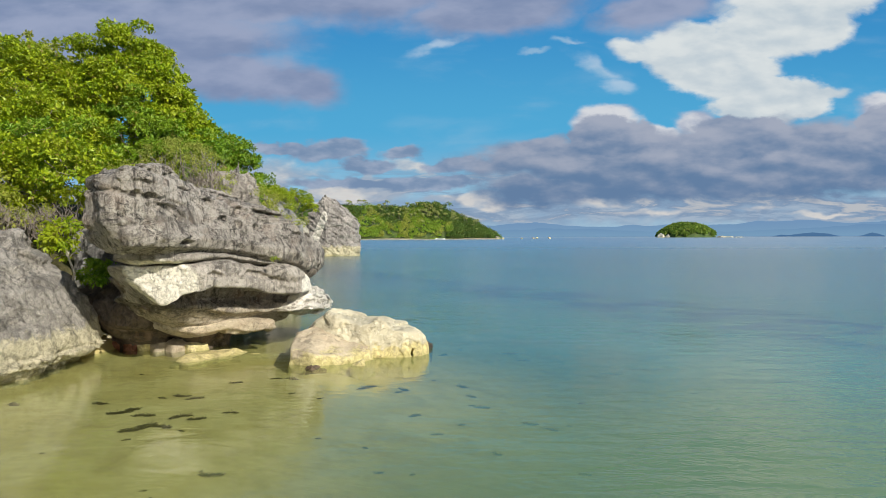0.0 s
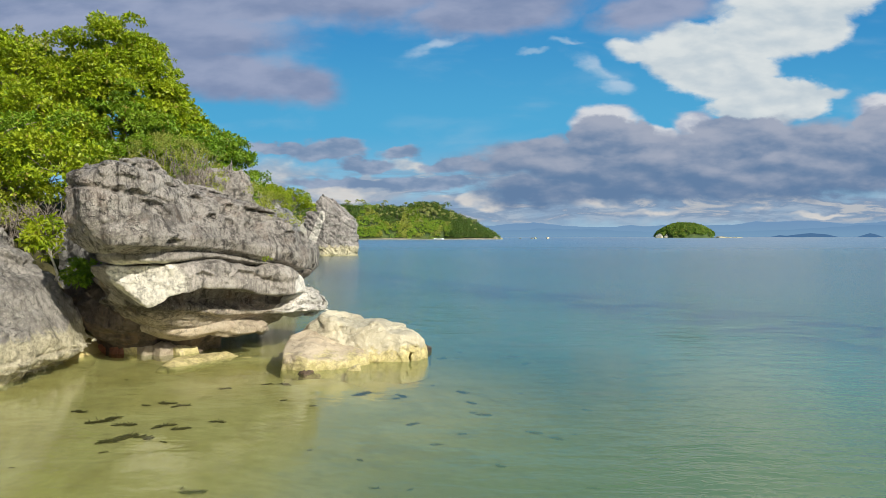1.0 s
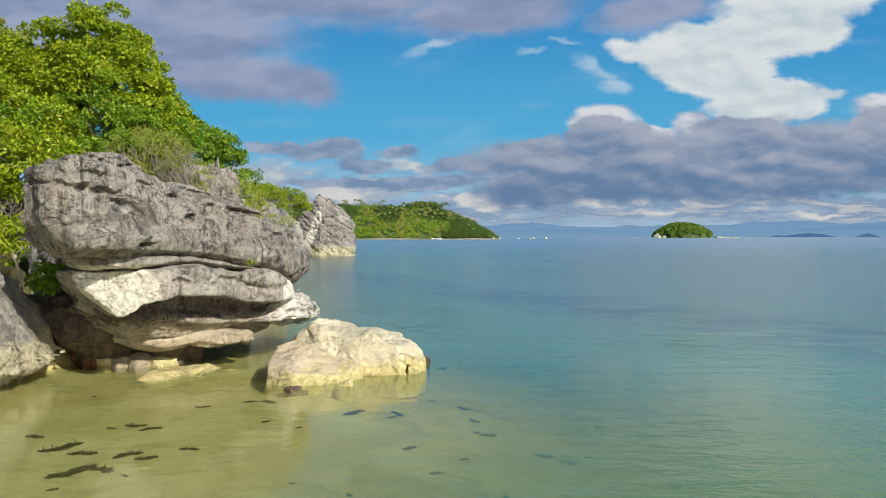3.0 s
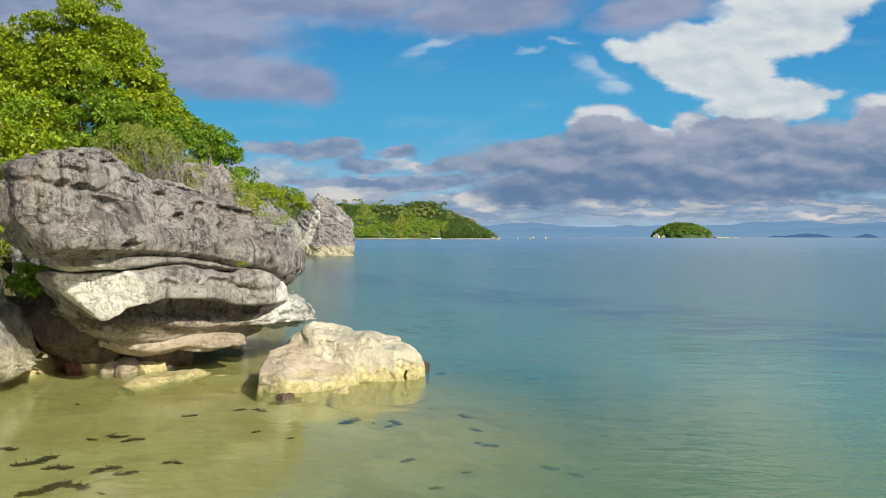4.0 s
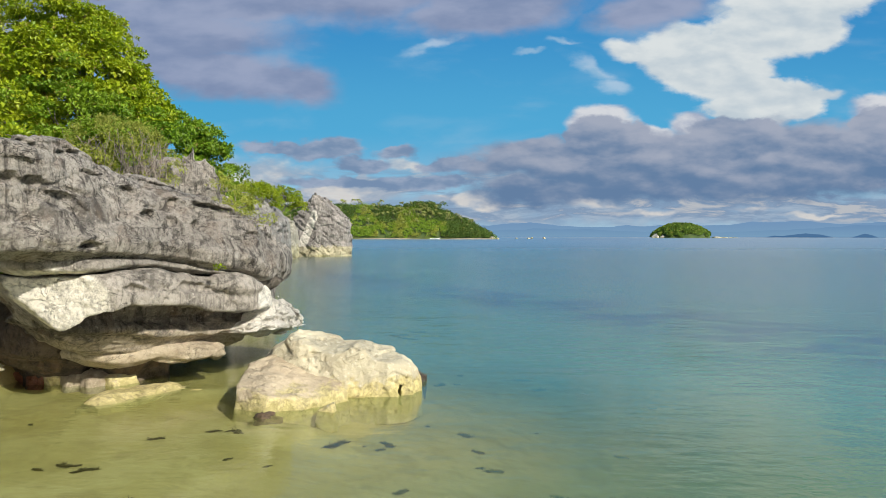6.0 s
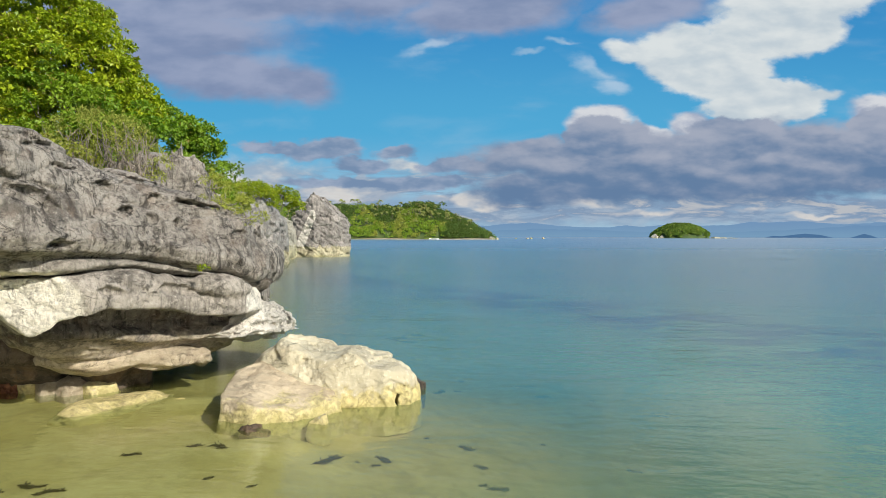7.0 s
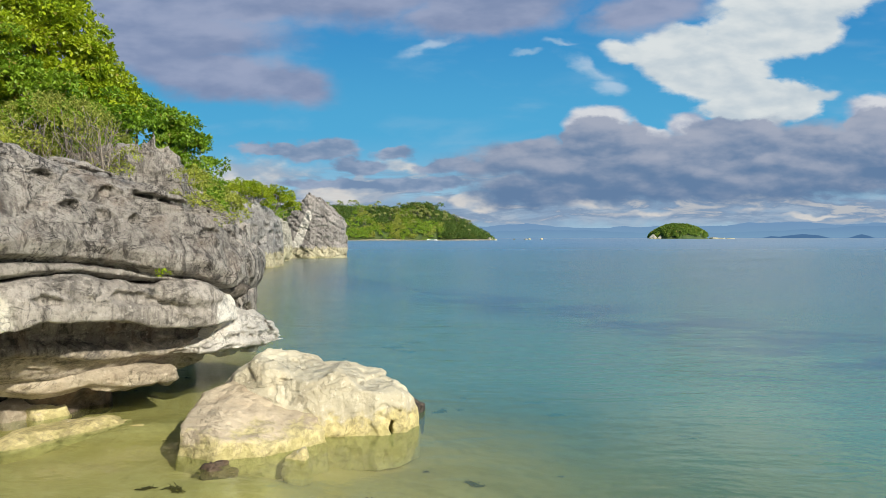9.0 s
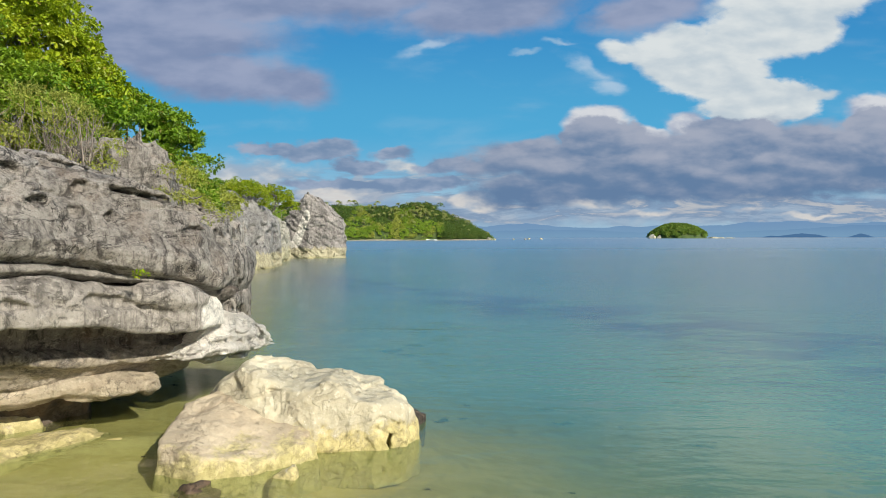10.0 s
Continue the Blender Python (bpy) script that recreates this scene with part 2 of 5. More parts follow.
def surface_nets(D, lo, h):
    """The zero surface of a grid of distances, as vertices and quads."""
    neg = D < 0
    nx, ny, nz = D.shape
    cnt = np.zeros((nx - 1, ny - 1, nz - 1), np.int8)
    offs = [(i, j, k) for i in (0, 1) for j in (0, 1) for k in (0, 1)]
    for i, j, k in offs:
        cnt += neg[i:nx - 1 + i, j:ny - 1 + j, k:nz - 1 + k]
    cell = np.argwhere((cnt > 0) & (cnt < 8))
    idx = np.full(cnt.shape, -1, np.int64)
    idx[tuple(cell.T)] = np.arange(len(cell))
    acc, num = np.zeros((len(cell), 3)), np.zeros(len(cell))
    for o in offs:
        for ax in range(3):
            if o[ax]:
                continue
            q = list(o)
            q[ax] = 1
            va, vb = D[tuple((cell + o).T)], D[tuple((cell + q).T)]
            hit = (va < 0) != (vb < 0)
            t = np.where(hit, va / np.where(hit, va - vb, 1), 0)
            pt = np.tile(np.array(o, float), (len(cell), 1))
            pt[:, ax] = t
            acc += pt * hit[:, None]
            num += hit
    verts = (cell + acc / num[:, None]) * h + np.array(lo)
    quads = []
    for ax in range(3):
        b, c = (ax + 1) % 3, (ax + 2) % 3
        s0 = [slice(None)] * 3
        s1 = [slice(None)] * 3
        s0[ax], s1[ax] = slice(0, -1), slice(1, None)
        for rev in (False, True):
            A, B = neg[tuple(s0)], neg[tuple(s1)]
            e = np.argwhere((A & ~B) if not rev else (~A & B))
            e = e[(e[:, b] > 0) & (e[:, c] > 0) & (e[:, b] < D.shape[b] - 1) & (e[:, c] < D.shape[c] - 1)]
            ring = []
            for db, dc in ((-1, -1), (0, -1), (0, 0), (-1, 0)):
                q = e.copy()
                q[:, b] += db
                q[:, c] += dc
                ring.append(idx[tuple(q.T)])
            if rev:
                ring = ring[::-1]
            quads.append(np.stack(ring, 1))
    return verts, np.concatenate(quads)


def carve(name, lo, hi, h, shape, rough=None, near=0.6):
    """A rock from its shape (a signed distance of X, Y, Z) with its roughness added near the surface only."""
    xs, ys, zs = (np.arange(a, b + h, h) for a, b in zip(lo, hi))
    X, Y, Z = np.meshgrid(xs, ys, zs, indexing="ij")
    D = shape(X, Y, Z)
    if rough:
        m = np.abs(D) < near
        P = np.stack([X[m], Y[m], Z[m]], 1)
        D[m] = D[m] - rough(P)
    for ax in range(3):
        s = [slice(None)] * 3
        for e in (0, -1):
            s[ax] = e
            D[tuple(s)] = np.maximum(D[tuple(s)], h)
            s[ax] = slice(None)
    v, q = surface_nets(D, lo, h)
    return mesh_from(name, v, q)


def worley(P, seed=0):
    """Cell noise: each point's nearest seed's own number (0 to 1) and the gap to the next one."""
    i = np.floor(P).astype(np.int64)
    f = P - i
    best, second = np.full(len(P), 9.0), np.full(len(P), 9.0)
    own = np.zeros(len(P))
    for a in (-1, 0, 1):
        for b in (-1, 0, 1):
            for c in (-1, 0, 1):
                j = (i + (a, b, c) + seed) % 48
                jx, jy, jz = LATTICE[j[:, 0], j[:, 1], j[:, 2]], LATTICE[j[:, 1], j[:, 2], j[:, 0]], LATTICE[j[:, 2], j[:, 0], j[:, 1]]
                d = (a + jx - f[:, 0]) ** 2 + (b + jy - f[:, 1]) ** 2 + (c + jz - f[:, 2]) ** 2
                near = d < best
                second = np.where(near, best, np.minimum(second, d))
                own = np.where(near, (jx * 7.31 + jy * 3.17 + jz * 5.77) % 1.0, own)
                best = np.where(near, d, best)
    return own, np.sqrt(second) - np.sqrt(best)


def blocks(P, cell, step, crack=0.0, seed=0):
    """Broken faces: every cell of the rock stands a little out or back, with cracks between."""
    q = (P + 0.25 * np.stack([fbm(P * 1.1 + s, 2) for s in (1.0, 5.0, 9.0)], 1)) / np.array(cell)
    own, gap = worley(q, seed)
    return step * (own - 0.5) - crack * np.exp(-(gap / 0.06) ** 2)


def beds(P, thick, step, seed=3):
    """Thin broken beds: flat cells standing out or back."""
    return blocks(P, (1.3, 1.3, thick), step, 0.35 * step, seed)


def crag(P, big=0.22, mid=0.12, small=0.05, flute=0.08, size=1.0):
    """Roughness of weathered limestone: lumps, ridges, upright flutes, pits."""
    p = P / size
    r = big * fbm(p * 0.55, 3) + mid * ridged(p * 1.15, 3) + small * fbm(p * 4.1, 2)
    r = r + flute * ridged(p * np.array((2.2, 2.2, 0.45)) + 3.1, 2)
    if big > 0.05:
        r = r + blocks(p, (1.7, 1.7, 0.85), 1.3 * mid, 0.5 * mid) + blocks(p, (0.62, 0.62, 0.36), 0.42 * mid, 0.25 * mid, 17)
    return r * size


def prof(z, table):
    zz, oo = zip(*table)
    return np.interp(z, zz, oo)


# ---- sky and distance ahead ----
def sky_material():
    """Blue evening sky with a grey bank, a tall white cloud and low banks, in tangent coordinates of the view ahead."""
    k = Nodes("sky_clouds")
    x, y, z = k.split(k.pos())
    u0, v0 = k.math("DIVIDE", x, y), k.math("DIVIDE", z, y)
    flat = k.join(u0, k.math("MULTIPLY", v0, 1.7), 0.0)

    def bend(scale, seed):
        """Two noises from -0.5 to 0.5 that push the cloud edges about."""
        w = k.add("ShaderNodeTexNoise")
        k.put(w.inputs["Vector"], k.join(u0, k.math("MULTIPLY", v0, 1.7), seed))
        w.inputs["Scale"].default_value, w.inputs["Detail"].default_value = scale, 3.0
        s = k.split(w.outputs["Color"])
        return k.math("SUBTRACT", s[0], 0.5), k.math("SUBTRACT", s[1], 0.5)

    (a1, b1), (a2, b2) = bend(7.0, 1.0), bend(26.0, 4.0)
    u = k.math("ADD", u0, k.math("ADD", k.math("MULTIPLY", a1, 0.085), k.math("MULTIPLY", a2, 0.030)))
    v = k.math("ADD", v0, k.math("ADD", k.math("MULTIPLY", b1, 0.050), k.math("MULTIPLY", b2, 0.020)))
    puff = k.noise(flat, 11.0, 7, 0.58, 0.2)
    soft = k.noise(k.join(u0, k.math("MULTIPLY", v0, 3.2), 3.0), 5.0, 6, 0.52, 0.3)
    curd = k.noise(k.join(u0, k.math("MULTIPLY", v0, 1.6), 7.0), 34.0, 7, 0.62, 0.1)
    c = k.mix(k.step(v0, 0.02, 0.17), (0.36, 0.56, 0.70), (0.085, 0.40, 0.67))
    c = k.mix(k.step(v0, 0.14, 0.38), c, (0.04, 0.26, 0.57))
    c = k.mix(k.math("MULTIPLY", k.step(soft, 0.48, 0.72), 0.22), c, (0.42, 0.56, 0.68))

    def blob(px, py, rx, ry, tilt, wild, edge):
        """A soft ragged ellipse, its place and radii in thousandths of the tangent."""
        cu, cv, a = px / 1000, py / 1000, radians(tilt)
        du, dv = k.math("SUBTRACT", u, cu), k.math("SUBTRACT", v, cv)
        p = k.math("ADD", k.math("MULTIPLY", du, math.cos(a) * 1000 / rx), k.math("MULTIPLY", dv, math.sin(a) * 1000 / rx))
        q = k.math("SUBTRACT", k.math("MULTIPLY", dv, math.cos(a) * 1000 / ry), k.math("MULTIPLY", du, math.sin(a) * 1000 / ry))
        r = k.math("SQRT", k.math("ADD", k.math("MULTIPLY", p, p), k.math("MULTIPLY", q, q)))
        r = k.math("ADD", r, k.math("MULTIPLY", k.math("SUBTRACT", puff, 0.5), wild))
        r = k.math("ADD", r, k.math("MULTIPLY", k.math("SUBTRACT", curd, 0.5), wild * 0.45))
        return k.step(r, 1.0 - edge, 1.0 + edge * 0.4, 1.0, 0.0), q

    # relief of the clouds: lit where the mass thins out upwards and to the right
    lift = k.noise(k.join(k.math("ADD", u0, 0.012), k.math("MULTIPLY", k.math("ADD", v0, 0.014), 2.2), 0.0), 12.0, 4, 0.5, 0.1)
    mass = k.noise(k.join(u0, k.math("MULTIPLY", v0, 2.2), 0.0), 12.0, 4, 0.5, 0.1)
    relief = k.math("SUBTRACT", mass, lift)

    def layer(c, shaded, lit, lo, hi, *blobs, top=0.0, most=1.0, rise=1.0, own=0.35, climb=0.0):
        f = None
        tops = None
        for b in blobs:
            m, q = blob(*b)
            w = k.math("MULTIPLY", m, q)
            f = m if f is None else k.math("MAXIMUM", f, m)
            tops = w if tops is None else k.math("ADD", tops, w)
        n = k.math("ADD", k.math("MULTIPLY", relief, rise), k.math("ADD", k.math("MULTIPLY", k.math("SUBTRACT", soft, 0.5), own), 0.5))
        n = k.math("ADD", n, k.math("MULTIPLY", tops, top))
        n = k.math("ADD", n, k.math("MULTIPLY", k.math("SUBTRACT", v0, 0.115), climb))
        tone = k.mix(k.step(n, lo, hi), shaded, lit)
        return k.mix(k.math("MULTIPLY", f, most), c, tone)

    # thin veil near the horizon, then the banks, from far to near
    c = layer(c, (0.25, 0.37, 0.53), (0.38, 0.45, 0.55), 0.36, 0.70, (-268, 41, 799, 30, 0, 0.90, 0.60), (443, 41, 710, 27, 0, 0.80, 0.60), most=0.9)
    flats = k.noise(k.join(u0, k.math("MULTIPLY", v0, 5.5), 12.0), 9.0, 8, 0.62, 0.5)
    low = k.math("MULTIPLY", k.step(v0, 0.012, 0.035), k.step(v0, 0.075, 0.12, 1.0, 0.0))
    c = k.mix(k.math("MULTIPLY", low, k.step(flats, 0.40, 0.54)), c, (0.22, 0.315, 0.46))
    c = k.mix(k.math("MULTIPLY", low, k.math("MULTIPLY", k.step(flats, 0.52, 0.62), 0.75)), c, (0.56, 0.56, 0.56))
    c = layer(c, (0.36, 0.43, 0.53), (0.74, 0.70, 0.65), 0.40, 0.66, (-157, 75, 85, 20, 0, 0.90, 0.35), (30, 58, 40, 14, 0, 1.10, 0.30), (225, 52, 50, 8, -4, 1.50, 0.60), (389, 73, 40, 7, 0, 1.40, 0.70), (-30, 62, 30, 8, 0, 1.3, 0.5), (-72, 120, 53, 12, -8, 1.20, 0.60), (-143, 105, 12, 9, 0, 1.20, 0.50), (123, 69, 36, 8, 0, 1.20, 0.60), (300, 38, 60, 5, 0, 1.30, 0.70), (470, 44, 40, 5, 0, 1.30, 0.70), (-339, 105, 133, 21, 0, 1.20, 0.60), (88, 78, 36, 12, 0, 1.20, 0.60), (560, 40, 53, 5, 0, 1.20, 0.60), most=0.8)
    c = layer(c, (0.18, 0.27, 0.42), (0.34, 0.41, 0.54), 0.36, 0.66, (-214, 138, 75, 17, 4, 1.10, 0.26), (-285, 137, 53, 9, 0, 1.10, 0.30), (-143, 121, 53, 11, 0, 1.10, 0.30), (-90, 138, 40, 9, 0, 1.20, 0.30), (-179, 91, 98, 10, 0, 1.20, 0.30), (-37, 87, 80, 11, 0, 1.20, 0.30), (-1, 114, 53, 14, 0, 1.20, 0.30))
    c = layer(c, (0.50, 0.585, 0.65), (0.70, 0.745, 0.755), 0.30, 0.66, (398, 266, 120, 55, -14, 0.50, 0.18), (549, 353, 204, 64, 27, 0.50, 0.18), (483, 211, 102, 37, 6, 0.60, 0.18), (567, 222, 40, 12, 10, 0.60, 0.40), (283, 289, 53, 15, -4, 0.50, 0.40), (558, 154, 71, 12, 8, 1.10, 0.60), (620, 424, 222, 62, 20, 0.40, 0.18), rise=0.7)
    c = layer(c, (0.38, 0.43, 0.55), (0.66, 0.68, 0.72), 0.36, 0.64, (234, 178, 52, 28, 0, 0.70, 0.35), (310, 158, 40, 12, 0, 0.90, 0.50), (367, 170, 39, 21, 0, 0.70, 0.40), (663, 202, 55, 28, 0, 0.60, 0.35), top=0.10)
    c = layer(c, (0.125, 0.212, 0.36), (0.36, 0.40, 0.50), 0.25, 0.85, (243, 154, 67, 30, 0, 0.75, 0.15), (443, 153, 89, 34, 0, 0.75, 0.14), (674, 171, 71, 40, 0, 0.65, 0.14), (141, 145, 62, 16, 0, 1.00, 0.50), (230, 114, 258, 37, 0, 0.70, 0.35), (398, 96, 373, 44, 0, 0.60, 0.35), (603, 136, 249, 52, 0, 0.60, 0.35), (336, 135, 160, 27, 0, 0.70, 0.35), (141, 135, 115, 23, 0, 0.80, 0.40), (176, 71, 178, 23, 0, 1.00, 0.50), top=0.12, rise=0.9, own=0.6, climb=2.6)
    c = layer(c, (0.205, 0.27, 0.43), (0.315, 0.37, 0.525), 0.30, 0.72, (-445, 389, 710, 73, 0, 0.40, 0.40), (-579, 322, 373, 75, 0, 0.40, 0.40), (-370, 257, 191, 44, -9, 0.35, 0.45), (-250, 240, 67, 30, -10, 0.35, 0.50), (52, 355, 169, 49, 6, 0.55, 0.45), (310, 353, 107, 37, 10, 0.70, 0.50), (-889, 265, 373, 142, 0, 0.40, 0.40), rise=0.5, own=1.0)
    c = layer(c, (0.42, 0.58, 0.71), (0.66, 0.73, 0.80), 0.40, 0.60, (-35, 290, 45, 6, 14, 1.80, 1.0), (163, 300, 27, 5, 0, 1.40, 0.80), (114, 287, 18, 4, 0, 1.40, 0.80), (212, 263, 55, 12, -20, 1.60, 0.80), (247, 238, 36, 11, -10, 1.60, 0.80), most=0.5)
    e = k.add("ShaderNodeEmission")
    k.put(e.inputs[0], c)
    e.inputs[1].default_value = 1.0
    k.t.links.new(e.outputs[0], k.out.inputs[0])
    return k.mat


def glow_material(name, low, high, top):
    """Far land, part of the glowing distance: blue haze put into its emission."""
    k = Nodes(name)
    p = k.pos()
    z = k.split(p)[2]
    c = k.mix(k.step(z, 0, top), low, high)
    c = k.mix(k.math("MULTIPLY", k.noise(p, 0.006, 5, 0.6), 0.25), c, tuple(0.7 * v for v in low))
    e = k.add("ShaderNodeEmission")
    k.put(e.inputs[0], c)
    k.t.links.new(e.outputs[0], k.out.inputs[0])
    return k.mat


def build_sky():
    az, el = np.meshgrid(np.radians(np.linspace(-84, 84, 57)), np.radians(np.linspace(-0.5, 62, 32)), indexing="ij")
    r = 4930.0
    v = np.stack([r * np.sin(az) * np.cos(el), r * np.cos(az) * np.cos(el), r * np.sin(el)], -1).reshape(-1, 3)
    i = np.arange(56)[:, None] * 32 + np.arange(31)[None, :]
    q = np.stack([i, i + 1, i + 33, i + 32], -1).reshape(-1, 4)
    single("backdrop_sky", mesh_from("backdrop_sky", v, q), sky_material(), (0, 0, 0), "blue evening sky with grey and white cloud banks", "sky", kind="structure")


def ridge_line(name, r, a0, a1, height, wild, seed, material, label):
    """A far range as a bent wall of land, with a foot and a rugged top."""
    n = 320
    a = np.linspace(math.atan(a0), math.atan(a1), n)
    s = np.stack([a * 150, np.full(n, seed), np.zeros(n)], 1)
    env = np.interp(np.linspace(0, 1, n), *zip(*height))
    top = 0.86 * env * (1 + wild * fbm(s * 0.12, 6, 0.55))
    rows = []
    for dr, f in ((0, -0.02), (0, 0.35), (25, 0.75), (60, 1.0), (110, 0.6)):
        rows.append(np.stack([(r + dr) * np.sin(a), (r + dr) * np.cos(a), np.maximum(top * f, -1)], 1))
    v = np.concatenate(rows)
    i = np.arange(4)[:, None] * n + np.arange(n - 1)[None, :]
    q = np.stack([i, i + 1, i + n + 1, i + n], -1).reshape(-1, 4)
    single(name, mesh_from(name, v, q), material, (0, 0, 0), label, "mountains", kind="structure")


build_sky()
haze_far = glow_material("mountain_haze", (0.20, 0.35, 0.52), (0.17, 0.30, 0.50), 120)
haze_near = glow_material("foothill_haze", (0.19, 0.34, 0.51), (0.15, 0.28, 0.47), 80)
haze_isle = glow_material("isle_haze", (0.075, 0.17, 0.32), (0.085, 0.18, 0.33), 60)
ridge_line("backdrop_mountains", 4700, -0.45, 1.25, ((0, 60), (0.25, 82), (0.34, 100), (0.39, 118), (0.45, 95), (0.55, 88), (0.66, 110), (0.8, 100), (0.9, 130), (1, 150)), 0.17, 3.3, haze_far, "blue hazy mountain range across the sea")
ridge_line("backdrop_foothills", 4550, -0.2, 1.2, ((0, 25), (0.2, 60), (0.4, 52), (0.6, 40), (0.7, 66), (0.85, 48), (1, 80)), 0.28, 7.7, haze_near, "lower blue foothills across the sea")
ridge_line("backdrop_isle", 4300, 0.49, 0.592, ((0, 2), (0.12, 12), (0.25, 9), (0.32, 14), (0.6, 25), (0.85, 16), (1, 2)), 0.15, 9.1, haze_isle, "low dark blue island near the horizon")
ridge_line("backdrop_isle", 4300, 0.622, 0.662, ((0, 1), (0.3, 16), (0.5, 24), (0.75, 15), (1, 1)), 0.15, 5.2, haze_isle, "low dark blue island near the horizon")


# ---- ground: sea floor, shore and hill in one sheet ----
SHORE = ((-400, -120), (-60, -32), (0, -18), (14, -15.5), (22, -14.5), (30, -13.5), (38, -13), (46, -15), (60, -19), (80, -24.5), (110, -33), (128, -37), (150, -37), (165, -46), (230, -110), (400, -260))


def shore_x(y):
    yy, xx = zip(*SHORE)
    return np.interp(y, yy, xx)


def depth_at(x, y):
    """Depth of the sea floor under still water."""
    d = x - shore_x(y)
    near = 0.12 + 0.022 * np.clip(d, 0, 11) + 0.16 * np.clip(d - 10, 0, 8) + 0.10 * np.clip(d - 18, 0, 60)
    return np.minimum(near + 0.012 * np.clip(y - 30, 0, 300), 9.0)


def ground_z(x, y):
    inland = shore_x(y) - x
    p = np.stack([x * 0.3, y * 0.3, np.zeros_like(x)], -1).reshape(-1, 3)
    n = fbm(p, 3).reshape(x.shape)
    swell = np.zeros_like(x)
    for sx, sy, ax, ay, h in ((-3.7, 22.2, 1.5, 0.6, 0.30), (-7.1, 25.0, 1.6, 0.9, 0.26), (-8.9, 24.4, 1.0, 0.6, 0.18), (-5.6, 22.4, 0.8, 0.4, 0.16)):
        swell = swell + h * np.exp(-((x - sx) / ax) ** 2 - ((y - sy) / ay) ** 2) * (1 + 0.9 * n)
    sea = swell - depth_at(x, y) + 0.05 * n * np.clip(depth_at(x, y), 0, 1)
    cap = np.interp(y, (-60, 10, 25, 45, 80, 130, 170), (8, 8, 9.5, 11, 9, 9, 4))
    hill = 1.2 + 0.8 * np.clip(inland, 0, 60)
    land = cap * (1 - np.exp(-hill / cap)) + 0.5 * n
    w = np.clip((inland + 0.6) / 1.2, 0, 1)
    return sea * (1 - w) + land * w


def spread(lo, hi, fine_lo, fine_hi, step):
    a = [fine_lo]
    s = step
    while a[-1] > lo:
        s *= 1.25
        a.append(max(lo, a[-1] - s))
    b = [fine_hi]
    s = step
    while b[-1] < hi:
        s *= 1.25
        b.append(min(hi, b[-1] + s))
    return np.array(sorted(a) + list(np.arange(fine_lo + step, fine_hi, step)) + b)


def grid_mesh(name, xs, ys, zf):
    X, Y = np.meshgrid(xs, ys, indexing="ij")
    v = np.stack([X, Y, zf(X, Y)], -1).reshape(-1, 3)
    n, m = len(xs), len(ys)
    i = np.arange(n - 1)[:, None] * m + np.arange(m - 1)[None, :]
    q = np.stack([i, i + m, i + m + 1, i + 1], -1).reshape(-1, 4)
    return mesh_from(name, v, q)


def ground_material():
    k = Nodes("sand_and_soil")
    p = k.pos()
    z = k.split(p)[2]
    fine, big, rip = k.noise(p, 30, 4, 0.6), k.noise(p, 0.35, 5, 0.6, 0.5), k.noise(k.vmul(p, (0.8, 2.6, 1)), 2.2, 4, 0.55, 0.6)
    c = k.mix(k.step(big, 0.35, 0.65), (0.47, 0.385, 0.15), (0.58, 0.49, 0.23))
    c = k.mix(k.math("MULTIPLY", k.step(rip, 0.45, 0.66), 0.35), c, (0.42, 0.33, 0.12))
    c = k.mix(k.math("MULTIPLY", k.step(k.noise(p, 0.75, 6, 0.66, 0.3), 0.50, 0.66), 0.4), c, (0.30, 0.235, 0.10))
    c = k.mix(k.math("MULTIPLY", k.step(k.noise(p, 3.5, 5, 0.7, 0.5), 0.52, 0.66), 0.4), c, (0.33, 0.27, 0.11))
    soil = k.mix(k.step(fine, 0.4, 0.6), (0.05, 0.055, 0.02), (0.12, 0.10, 0.05))
    c = k.mix(k.step(k.math("ADD", z, k.math("MULTIPLY", big, 0.6)), 0.6, 1.1), c, soil)
    return k.surface(c, 0.95, k.bump(k.math("ADD", rip, k.math("MULTIPLY", fine, 0.2)), 0.4, 0.06), Specular_IOR_Level=0.1)


